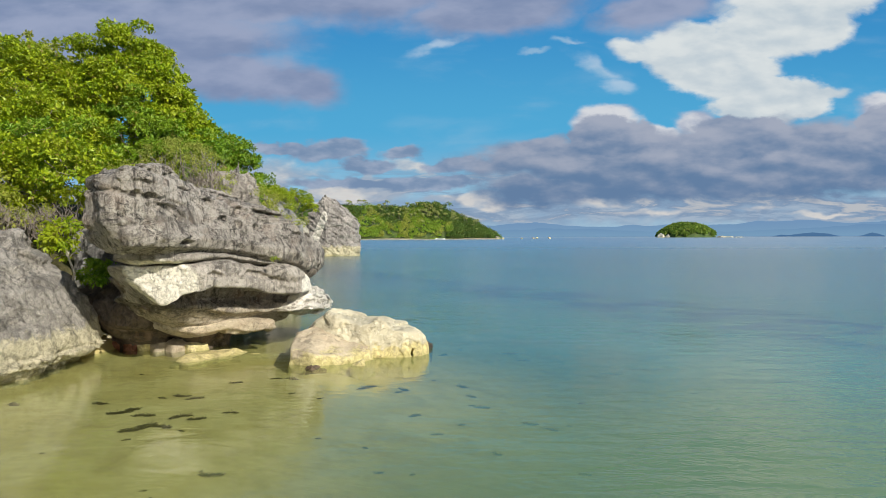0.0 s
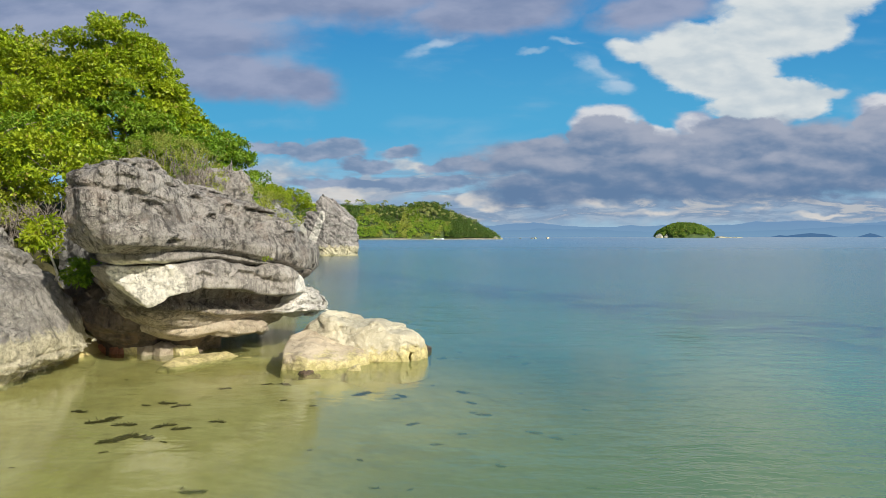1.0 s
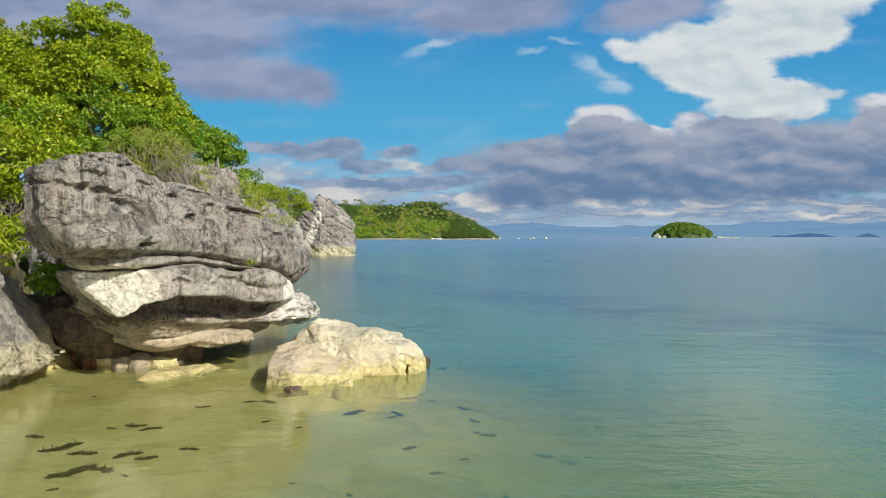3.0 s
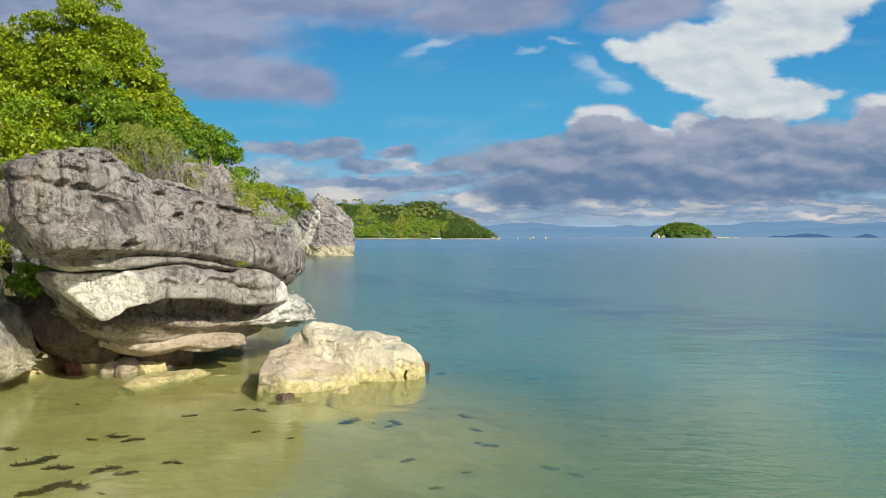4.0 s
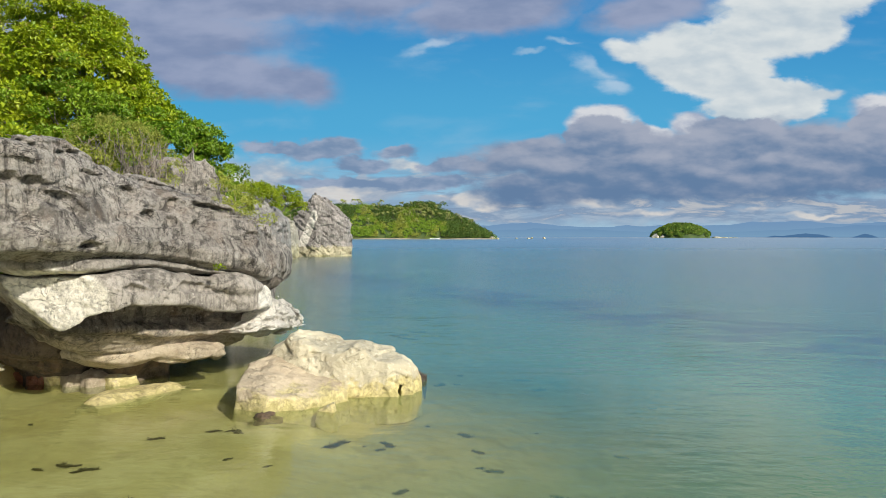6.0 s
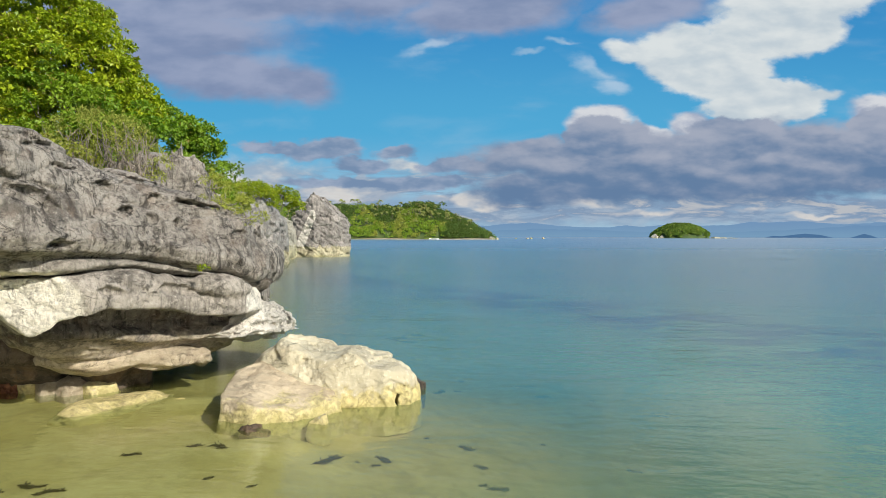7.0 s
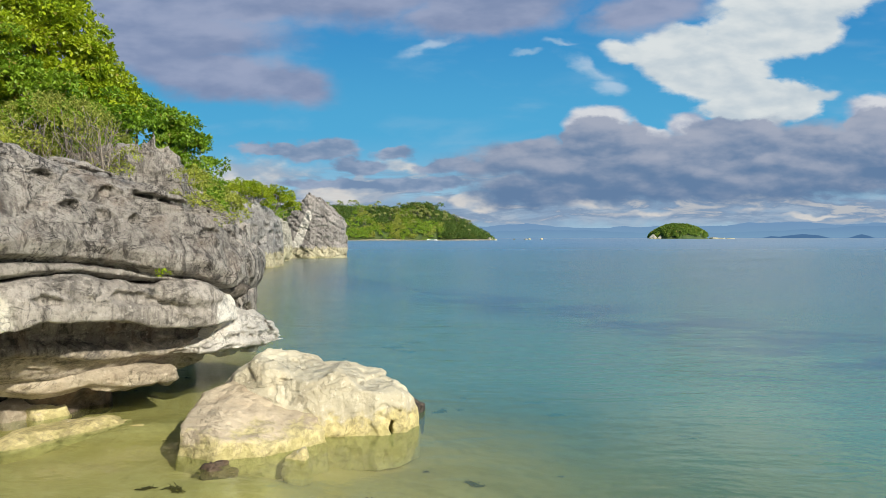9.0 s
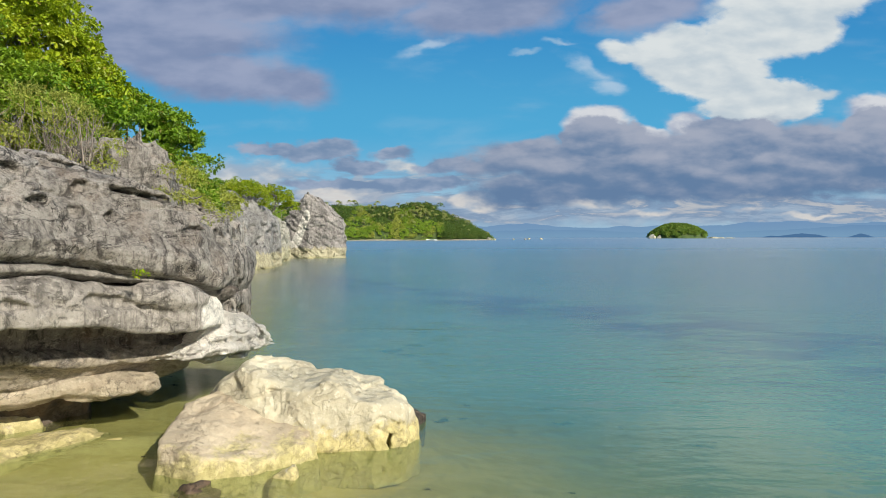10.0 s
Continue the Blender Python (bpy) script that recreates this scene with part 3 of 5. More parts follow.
def water_material():
    """Clear sea: sharp reflections on small ripples, and more of the water's own teal with depth."""
    k = Nodes("sea_water")
    p = k.pos()
    x, y, z = k.split(p)
    big = k.noise(p, 0.12, 4, 0.6, 0.4)
    # distance off the shore stands for depth
    bay = k.math("MULTIPLY", k.math("MULTIPLY", k.step(y, 13, 21), k.step(y, 24, 31, 1.0, 0.0)), 4.6)
    off = k.math("ADD", k.math("ADD", k.math("SUBTRACT", x, bay), k.math("MULTIPLY", k.math("MAXIMUM", k.math("SUBTRACT", y, 20), 0.0), 0.25)), k.math("MULTIPLY", k.math("SUBTRACT", big, 0.5), 5.0))
    out = k.math("ADD", k.math("MULTIPLY", x, 0.5), y)
    cloud = k.step(off, -11.0, 9.0, 0.12, 0.88)
    col = k.mix(k.step(off, -8, 1), (0.27, 0.278, 0.072), (0.142, 0.230, 0.098))
    col = k.mix(k.math("MULTIPLY", k.step(out, 16, 33), k.step(off, -8, 2)), col, (0.116, 0.272, 0.205))
    col = k.mix(k.step(out, 34, 62), col, (0.118, 0.270, 0.226))
    col = k.mix(k.step(y, 110, 420), col, (0.02, 0.19, 0.32))
    patch = k.noise(k.vmul(p, (0.35, 1.0, 1.0)), 0.10, 5, 0.6, 0.6)
    col = k.mix(k.math("MULTIPLY", k.step(patch, 0.56, 0.66), 0.25), col, (0.035, 0.14, 0.19))
    beds_ = k.noise(k.vmul(p, (0.30, 1.0, 1.0)), 0.16, 6, 0.66, 0.8)
    band = k.math("MULTIPLY", k.step(y, 22, 40), k.step(y, 90, 260, 1.0, 0.0))
    col = k.mix(k.math("MULTIPLY", k.math("MULTIPLY", k.step(beds_, 0.55, 0.64), band), 0.35), col, (0.03, 0.13, 0.17))
    # weed bed along the edge of the shallows
    edge = k.math("ABSOLUTE", k.math("SUBTRACT", k.math("ADD", k.math("MULTIPLY", x, 0.82), k.math("MULTIPLY", y, 0.574)), 34.0))
    bed = k.math("MULTIPLY", k.step(edge, 1.5, 7.0, 1.0, 0.0), k.step(k.noise(k.vmul(p, (0.5, 0.7, 1.0)), 0.40, 6, 0.68, 0.9), 0.44, 0.54))
    col = k.mix(k.math("MULTIPLY", bed, 0.85), col, (0.045, 0.13, 0.18))
    w1 = k.noise(k.vmul(p, (0.36, 1.0, 1.0)), 1.8, 4, 0.5, 0.4)
    w2 = k.noise(k.vmul(p, (0.8, 1.0, 1.0)), 6.0, 3, 0.5, 0.3)
    w0 = k.noise(k.vmul(p, (0.4, 1.0, 1.0)), 0.6, 2, 0.5, 0.8)
    h = k.math("ADD", k.math("ADD", w1, k.math("MULTIPLY", w2, 0.30)), k.math("MULTIPLY", w0, 1.2))
    calm = k.noise(k.vmul(p, (0.5, 1.0, 1.0)), 0.09, 3, 0.5, 0.5)
    nrm = k.bump(h, k.math("MULTIPLY", k.step(off, -4, 11, 0.22, 1.0), k.step(calm, 0.38, 0.62, 0.45, 1.0)), 0.085)
    body = k.add("ShaderNodeBsdfDiffuse")
    k.put(body.inputs[0], col)
    clear = k.add("ShaderNodeBsdfTransparent")
    k.put(clear.inputs[0], (0.85, 0.92, 0.82))
    inner = k.add("ShaderNodeMixShader")
    k.put(inner.inputs[0], cloud)
    k.t.links.new(clear.outputs[0], inner.inputs[1])
    k.t.links.new(body.outputs[0], inner.inputs[2])
    gloss = k.add("ShaderNodeBsdfGlossy")
    k.put(gloss.inputs["Roughness"], k.math("ADD", k.step(y, 16, 60, 0.07, 0.19), k.step(y, 70, 400, 0.0, 0.14)))
    k.put(gloss.inputs["Normal"], nrm)
    fr = k.add("ShaderNodeLayerWeight")
    fr.inputs["Blend"].default_value = 0.5
    k.put(fr.inputs["Normal"], nrm)
    ms = k.add("ShaderNodeMixShader")
    k.put(ms.inputs[0], k.math("ADD", k.math("MULTIPLY", k.math("POWER", fr.outputs["Facing"], 4.3), 0.92), 0.02))
    k.t.links.new(inner.outputs[0], ms.inputs[1])
    k.t.links.new(gloss.outputs[0], ms.inputs[2])
    k.t.links.new(ms.outputs[0], k.out.inputs[0])
    return k.mat


single("ground", grid_mesh("ground", spread(-4900, 4900, -40, 12, 0.3), spread(-4900, 4900, 8, 46, 0.3), ground_z), ground_material(), (0, 0, 0),
       "sandy sea floor rising to a soil-covered hillside", "ground", kind="structure")
single("water", grid_mesh("water", spread(-4900, 4900, -60, 60, 20), spread(-4900, 4900, 0, 120, 20), lambda X, Y: np.zeros_like(X)), water_material(), (0, 0, 0),
       "calm clear turquoise sea with small ripples", "sea", kind="structure")


# ---- the overhanging limestone outcrop ----
# The rock is laid out along its own face: u runs along it, n stands out from it.
def along(X, Y):
    return np.clip((X + 11) * 0.545 + (Y - 20) * 0.838, -1, 15)


def plan(*pairs):
    """Points of the ground plan from distances along and out of the rock face."""
    return tuple((-11 + 0.545 * u + 0.838 * n, 20 + 0.838 * u - 0.545 * n) for u, n in pairs)


def level(u, table):
    uu, zz = zip(*table)
    return np.interp(u, uu, zz)


BLOCK = plan((1.7, -1.8), (-0.1, -0.4), (0.0, 0.7), (0.5, 1.2), (2.0, 1.2), (3.6, 0.95), (5.4, 0.72), (6.7, 1.0), (8.2, 0.98), (9.4, 0.5), (10.5, -0.2), (12.2, -1.9), (13.3, -5.5), (11.5, -9.8), (5.5, -6.2), (3.0, -3.6))
BED = plan((1.3, -0.9), (2.0, 0.35), (3.2, 0.80), (4.2, 0.62), (5.5, 0.42), (6.5, 0.52), (7.6, 0.80), (8.6, 0.60), (9.4, -0.3), (10.4, -3.2), (7, -5), (3.0, -4))
LEDGE = plan((0.9, -1.5), (1.4, -0.2), (2.2, 0.5), (3.2, 0.85), (3.9, 0.88), (5.3, 0.80), (6.6, 0.72), (8.0, 0.90), (9.0, 0.35), (9.9, -1.6), (10.9, -4.3), (7.6, -5.6), (3.6, -4.2), (2.4, -2.2))
RECESS = plan((1.9, -1.7), (2.6, -0.9), (3.6, -0.72), (5.2, -0.58), (7.0, -0.52), (8.2, -0.15), (9.3, -0.2), (10.0, -1.8), (10.9, -4.3), (7.5, -6.0), (4.0, -4.8), (2.5, -3.2))
SHELF = plan((3.8, -2.7), (4.4, -1.75), (5.6, -1.05), (6.6, -0.62), (7.3, -0.30), (7.7, -0.5), (7.95, -1.4), (8.4, -3.8), (6.0, -4.8))
NOSE = plan((7.5, -0.6), (8.0, 0.32), (9.0, 0.38), (10.3, -0.15), (11.5, -0.95), (12.9, -2.2), (12.5, -3.4), (10.5, -3.8), (8.5, -2.6))
SEAM_HIGH = ((0.6, 4.18), (2.7, 4.12), (4.7, 4.02), (5.6, 3.88), (6.7, 3.70), (7.6, 3.50), (8.5, 3.12), (9.6, 2.92), (12, 2.8))
SEAM_LOW = ((1.1, 3.72), (2.1, 3.60), (3.1, 3.62), (3.9, 3.74), (4.8, 3.74), (5.8, 3.56), (6.6, 3.48), (7.6, 3.34), (9, 3.0), (11, 2.8))


def wavy(X, Y):
    """Slow rise and fall of the bedding over the plan."""
    p = np.stack([X[:, :, 0] * 0.55, Y[:, :, 0] * 0.55, 0 * X[:, :, 0]], -1).reshape(-1, 3)
    return 0.17 * fbm(p + 2.0, 3).reshape(X.shape[:2])[:, :, None]


def hollows(d, u, Z, spots, deep):
    """Hollows pressed into the rock face with a knobbly brow: place along the face, height, half width, half height."""
    for a, z, wide, tall in spots:
        s = u - a
        r = np.sqrt((s / wide) ** 2 + ((Z - z + 0.25 * s * wide) / tall) ** 2) + 0.14 * np.sin(11 * s + 23 * z) + 0.12 * np.sin(19 * Z + 7 * s) + 0.08 * np.sin(31 * s - 13 * Z)
        d = d + deep * np.clip((1.15 - r) / 0.35, 0, 1) - 0.08 * np.exp(-((r - 1.4) / 0.22) ** 2) * (Z > z)
    return d


def layer_shape(X, Y, Z, outline, low, high, table, k=0.07):
    """A bed of rock between two levels, its edge following a profile from its foot (0) to its top (1)."""
    u = along(X, Y)
    sd = poly_sd(X[:, :, 0], Y[:, :, 0], outline)[:, :, None] + 0 * Z
    a, b = level(u, low), level(u, high)
    w = 0.35 * wavy(X, Y)
    side = sd - prof((Z + w - a) / (b - a), table)
    return smax(smax(side, a - Z - w, k), Z + w - b, k)


def upper_block(X, Y, Z):
    u = along(X, Y)
    Z = Z + 0.4 * wavy(X, Y)
    sd = poly_sd(X[:, :, 0], Y[:, :, 0], BLOCK)[:, :, None] + 0 * Z
    foot = level(u, SEAM_HIGH)
    h = Z - foot
    lean = level(u, ((0, 0.15), (1.5, 0.25), (3.5, 0.85), (5.0, 1.0), (6.4, 0.95), (7.4, 0.65), (9, 0.6)))
    side = sd - prof(h, ((-0.1, -0.7), (0.0, -0.55), (0.14, -0.12), (0.45, 0.03), (0.7, 0.0))) + lean * (0.62 * np.clip(h - 0.5, 0, 6))
    side = side + 0.38 * np.clip((u - 6.8) / 3, 0, 1) * np.clip((0.9 - h) / 0.9, 0, 1)
    crest = level(u, ((-0.5, 6.3), (0.3, 6.62), (1.0, 6.8), (2.2, 6.9), (3.4, 6.82), (4.4, 6.5), (5.6, 6.2), (6.8, 5.9), (7.7, 5.45), (8.9, 4.75), (9.8, 4.35), (11, 4.1), (13, 3.9)))
    d = smax(side, (Z - crest - 0.22 * np.clip(-sd - 1.3, 0, 4)) * 0.85, 0.28)
    d = smax(d, (0.72 * np.clip(5.2 - Z, 0, 2) - 0.05 - u) * 0.8, 0.15)
    d = smax(d, foot - Z, 0.08)
    return hollows(d, u, Z, ((1.0, 6.0, 0.15, 0.09), (1.5, 5.95, 0.22, 0.09), (4.3, 5.92, 0.34, 0.12), (5.75, 5.66, 0.20, 0.12), (5.45, 5.07, 0.17, 0.13), (6.1, 5.0, 0.14, 0.12), (4.7, 5.28, 0.20, 0.11),
                             (7.1, 5.5, 0.85, 0.08), (2.2, 5.62, 0.5, 0.08), (2.6, 5.3, 0.12, 0.2), (2.7, 4.42, 0.25, 0.08), (8.0, 4.7, 0.3, 0.06), (3.2, 6.3, 0.3, 0.07), (6.6, 5.6, 0.25, 0.08)), 0.22)


def eyes(P):
    """Rows of solution hollows with knobbly rims on the upper face."""
    own, gap = worley(P / np.array((0.75, 0.75, 0.42)) + 3.0, 21)
    w = P[:, 2] + 0.12 * along(P[:, 0], P[:, 1])
    band = np.exp(-((w - 6.0) / 0.4) ** 2)
    return -0.20 * (own > 0.80) * np.clip(gap * 1.6, 0, 1) * band + 0.10 * ((own > 0.55) & (own < 0.68)) * np.clip(gap, 0, 0.6) * band


def upper_rough(P):
    u = along(P[:, 0], P[:, 1])
    w = P[:, 2] + 0.12 * u + 0.25 * fbm(P * 0.5, 2)
    on = np.clip(vnoise(P * 0.7 + 9) * 3 + 0.6, 0, 1)
    bands = -0.14 * np.exp(-((w - 6.1) / 0.05) ** 2) * on - 0.16 * np.exp(-((w - 7.05) / 0.05) ** 2)
    t = P[:, 2] - 0.55 * u + 0.35 * fbm(P * 0.6 + 4, 3)
    joint = np.abs((t / 1.35) % 1.0 - 0.5)
    cracks = -0.12 * np.exp(-(joint / 0.03) ** 2) * np.clip(vnoise(P * 0.5 + 21) * 3 + 0.1, 0, 1)
    return 0.11 * fbm(P * 0.6, 3) + 0.04 * ridged(P * 1.15, 3) + 0.022 * fbm(P * 4.1, 3) + 0.022 * ridged(P * np.array((2.2, 2.2, 0.45)) + 3.1, 2) + blocks(P, (1.5, 1.5, 0.85), 0.13, 0.05) + blocks(P, (0.7, 0.7, 0.4), 0.05, 0.02, 11) + beds(P, 0.5, 0.04, 12) + 0.4 * eyes(P) + bands + cracks


def bed_shape(X, Y, Z):
    return layer_shape(X, Y, Z, BED, tuple((u, z + 0.05) for u, z in SEAM_LOW), tuple((u, z + 0.05) for u, z in SEAM_HIGH), ((0, -0.30), (0.25, 0.02), (0.6, 0.0), (0.85, -0.12), (1, -0.6)), 0.05)


def ledge_shape(X, Y, Z):
    u = along(X, Y)
    low = ((1.0, 3.45), (1.35, 3.1), (1.75, 2.55), (2.4, 2.17), (2.7, 2.2), (3.1, 2.58), (3.8, 2.80), (5.4, 2.70), (6.8, 2.40), (7.9, 2.30), (9, 2.26), (11, 2.3))
    d = layer_shape(X, Y, Z, LEDGE, low, SEAM_LOW, ((0, 0.0), (0.06, 0.07), (0.35, 0.08), (0.7, 0.0), (0.9, -0.10), (1, -0.26)), 0.03)
    out = (X + 11) * 0.838 - (Y - 20) * 0.545
    d = smax(d, -0.74 * u + 0.653 * out - 0.167 * Z + 2.43, 0.03)
    d = smax(d, (1.55 + 0.80 * (3.5 - Z) - u) * 0.78, 0.03)
    d = hollows(d, u, Z, ((3.95, 3.22, 0.30, 0.11), (5.9, 3.12, 0.62, 0.14)), 0.17)
    s, n = u - 7.35, out - 0.62
    lens = (np.sqrt((s / 1.05) ** 2 + (n / 0.44) ** 2 + ((Z + 0.18 * s - 3.12) / 0.36) ** 2) - 1) * 0.36
    return np.minimum(d, lens)


def recess_shape(X, Y, Z):
    u = along(X, Y)
    sd = poly_sd(X[:, :, 0], Y[:, :, 0], RECESS)[:, :, None] + 0 * Z
    z = Z - level(u, ((3, 0.45), (4.6, 0.28), (5.8, 0.0), (7.3, -0.08), (9.2, 0.12)))
    side = sd - prof(z, ((0.7, -1.5), (0.95, -0.85), (1.2, -0.6), (1.48, -0.32), (1.58, 0.02), (1.72, 0.08), (1.86, -0.02), (1.98, -0.24), (2.3, -0.12), (2.6, 0.1), (3.0, 0.5)))
    left = level(Z, ((0.6, 5.2), (1.0, 4.3), (1.56, 3.3), (2.1, 2.8), (3.0, 2.1)))
    side = smax(side, (left - u) * 0.75, 0.12)
    return smax(smax(side, 0.75 - Z, 0.2), Z - 3.1, 0.1)


def shelf_shape(X, Y, Z):
    d = layer_shape(X, Y, Z, SHELF, ((3.6, 1.0), (4.1, 0.92), (5.0, 0.70), (5.8, 0.84), (6.6, 0.66), (7.3, 0.78), (8, 0.7)), ((3.6, 1.6), (4.3, 1.5), (6.4, 1.42), (7.6, 1.26), (8.2, 1.2)),
                    ((0, -0.25), (0.2, 0.02), (0.5, 0.06), (0.75, -0.12), (1, -0.7)), 0.08)
    u, n = along(X, Y) - 7.52, (X + 11) * 0.838 - (Y - 20) * 0.545 + 0.5
    knob = (np.sqrt((u / 0.24) ** 2 + (n / 0.34) ** 2 + ((Z - 0.95 - 0.25 * u) / 0.27) ** 2) - 1) * 0.24
    return np.minimum(d, knob)


def nose_shape(X, Y, Z):
    return layer_shape(X, Y, Z, NOSE, ((7.5, 1.48), (8.7, 1.40), (10, 1.25), (12.9, 0.95)), ((7.5, 1.72), (8.3, 1.95), (8.8, 2.42), (9.6, 2.50), (10.6, 2.30), (11.8, 1.85), (12.9, 1.20)),
                       ((0, -0.45), (0.12, 0.0), (0.25, 0.10), (0.34, -0.12), (0.5, 0.04), (0.66, -0.04), (0.72, -0.16), (0.9, -0.18), (1, -0.5)), 0.06)


def foot_shape(X, Y, Z):
    sd = poly_sd(X[:, :, 0], Y[:, :, 0], RECESS)[:, :, None] + 0 * Z
    return smax(smax(sd + prof(Z, ((-1, 1.7), (0.3, 1.9), (0.9, 1.4))), Z - 1.2, 0.2), np.abs(along(X, Y) - 6.3) - 1.0, 0.4)


outcrop = thing("limestone_outcrop", (-10.5, 27.5, -0.6), "grey overhanging limestone outcrop with pale scars, undercut above the sea", "rock")
part("upper_block", carve("upper_block", (-15.4, 18.3, 2.2), (-4.6, 36, 8.0), 0.065, upper_block, upper_rough), rock_upper, outcrop, "dark grey fluted limestone block with pits")
part("middle_bed", carve("middle_bed", (-13.5, 19.8, 2.6), (-4.8, 32.5, 4.5), 0.06, bed_shape, lambda P: 0.05 * fbm(P * 0.9, 3) + 0.03 * ridged(P * 1.6, 2) + beds(P, 0.3, 0.06, 6)), rock_ledge, outcrop, "thin pale bed between two dark seams")
part("ledge", carve("ledge", (-14.2, 20.0, 1.6), (-4.6, 33, 4.2), 0.06, ledge_shape, lambda P: 0.035 * fbm(P * 0.8, 3) + 0.018 * ridged(P * 1.4, 3) + blocks(P, (0.9, 0.9, 0.5), 0.06, 0.012, 3) + blocks(P, (0.35, 0.35, 0.2), 0.03, 0.005, 7) + 0.012 * fbm(P * 6, 2)), rock_ledge, outcrop, "pale grey limestone ledge with white broken faces")
part("recess", carve("recess", (-13.6, 21, 0.4), (-4.8, 34, 3.3), 0.065, recess_shape, lambda P: 0.07 * fbm(P * 0.9, 3) + 0.04 * ridged(P * 1.5, 3) + beds(P, 0.22, 0.13, 8) + 0.025 * fbm(P * 5, 2)), rock_under, outcrop, "stained underside of the overhang, its shade put into the dark colour")
part("shelf", carve("shelf", (-13, 23.0, 0.2), (-6.0, 32.2, 1.9), 0.055, shelf_shape, lambda P: 0.07 * fbm(P * 0.9, 3) + 0.04 * ridged(P * 1.7, 3) + 0.03 * ridged(P * np.array((0.8, 0.8, 3.5)), 2) + blocks(P, (0.7, 0.7, 0.3), 0.06, 0.02, 4)), rock_shelf, outcrop, "tan sea-worn limestone shelf")
part("nose", carve("nose", (-9.4, 25.0, 0.4), (-4.2, 33.8, 3.0), 0.055, nose_shape, lambda P: 0.05 * fbm(P * 0.9, 3) + 0.03 * ridged(P * 1.7, 3) + beds(P, 0.2, 0.16, 5) + blocks(P, (0.6, 0.6, 0.32), 0.20, 0.04, 8)), rock_white, outcrop, "white broken limestone beds")
# shadow below the shelf is painted in by the foot's dark material
part("foot", carve("foot", (-14, 23, -1), (-5, 33, 1.4), 0.12, foot_shape, lambda P: crag(P, 0.2, 0.12, 0.04)), rock_dark, outcrop, "wet rock under the overhang, its shade put into the dark colour")


# ---- other rocks ----
def mound(pts, top, slope, cap, lean=0.0, under=0.0, k=0.3):
    """A rock on a plan outline whose top rises inwards from its edge."""
    def shape(X, Y, Z):
        sd = poly_sd(X[:, :, 0], Y[:, :, 0], pts)[:, :, None] + 0 * Z
        v = np.clip(-sd, 0, 9)
        roof = np.minimum(top + slope * v, cap)
        side = sd + lean * np.clip(Z, 0, 20) + under * np.exp(-(Z / 0.3) ** 2)
        return smax(side, (Z - roof) * 0.8, k)
    return shape


def rock(name, pts, lo, hi, h, shape, rough, material, label, group=""):
    place = (sum(p[0] for p in pts) / len(pts), sum(p[1] for p in pts) / len(pts), lo)
    xs, ys = [p[0] for p in pts], [p[1] for p in pts]
    me = carve(name, (min(xs) - 0.9, min(ys) - 0.9, lo), (max(xs) + 0.9, max(ys) + 0.9, hi), h, shape, rough)
    return single(name, me, material, place, label, "rock", group)


LEFT = ((-13.5, 16.5), (-13.2, 18.5), (-12.9, 20.2), (-12.6, 22.0), (-12.8, 23.4), (-13.1, 24.6), (-14.6, 26.2), (-18, 28), (-23, 26), (-22, 15), (-16, 14.5))


def left_shape(X, Y, Z):
    sd = poly_sd(X[:, :, 0], Y[:, :, 0], LEFT)[:, :, None] + 0 * Z
    v = np.clip(-sd, 0, 12)
    roof = 0.45 + 2.2 * (1 - np.exp(-v / 0.65)) + 0.66 * v
    side = sd + 0.75 * np.exp(-((Z - 0.0) / 0.4) ** 2) - 0.15 * np.exp(-((Z - 1.0) / 0.5) ** 2)
    return smax(side, (Z - roof) * 0.7, 0.35)


def seams(P, heights, width, deep, dip=0.0):
    w = P[:, 2] + dip * P[:, 1] + 0.3 * fbm(P * 0.6, 2)
    return sum(-deep * np.exp(-((w - s) / width) ** 2) for s in heights)


rock("shore_boulder", LEFT, -0.8, 6.5, 0.085, left_shape, lambda P: crag(P, 0.26, 0.16, 0.045, 0.04) + beds(P, 0.55, 0.15, 9) + seams(P, (0.75, 1.3), 0.05, 0.20, 0.03), rock_left, "grey boulder with a pale yellow sea-washed foot")

GAP = ((-14.6, 25.6), (-13.2, 24.6), (-12.0, 24.6), (-10.9, 25.4), (-10.0, 26.8), (-11, 29), (-14, 30), (-16, 28))


def cleft_wall(X, Y, Z):
    """A wall that slopes down towards the outcrop and is hollow at its foot."""
    sd = poly_sd(X[:, :, 0], Y[:, :, 0], GAP)[:, :, None] + 0 * Z
    roof = np.minimum(2.0 + 1.0 * np.clip(-sd, 0, 6), 3.9 - 0.62 * np.clip(X + 13.6, 0, 6))
    side = sd + 1.1 * np.clip((1.5 - 0.22 * (X + 13.5) - Z) / 1.0, 0, 1)
    return smax(side, (Z - roof) * 0.8, 0.25)


# the cleft's deep shade is in the wall's colour
rock("gap_rock", GAP, -0.6, 4.2, 0.09, cleft_wall, lambda P: crag(P, 0.22, 0.14, 0.05, 0.03) + beds(P, 0.5, 0.12, 4), rock_dark, "sloping rock in the cleft, its shade put into the dark colour")
BACK = ((-16, 27.6), (-14.3, 26.6), (-12.9, 26.0), (-12.2, 27), (-12.5, 31), (-16, 32))
rock("cleft_rock", BACK, 1.5, 7.0, 0.09, mound(BACK, 4.4, 0.9, 5.8, 0.05), lambda P: crag(P, 0.28, 0.15, 0.05), rock_far, "pale grey rock behind the overhanging block")

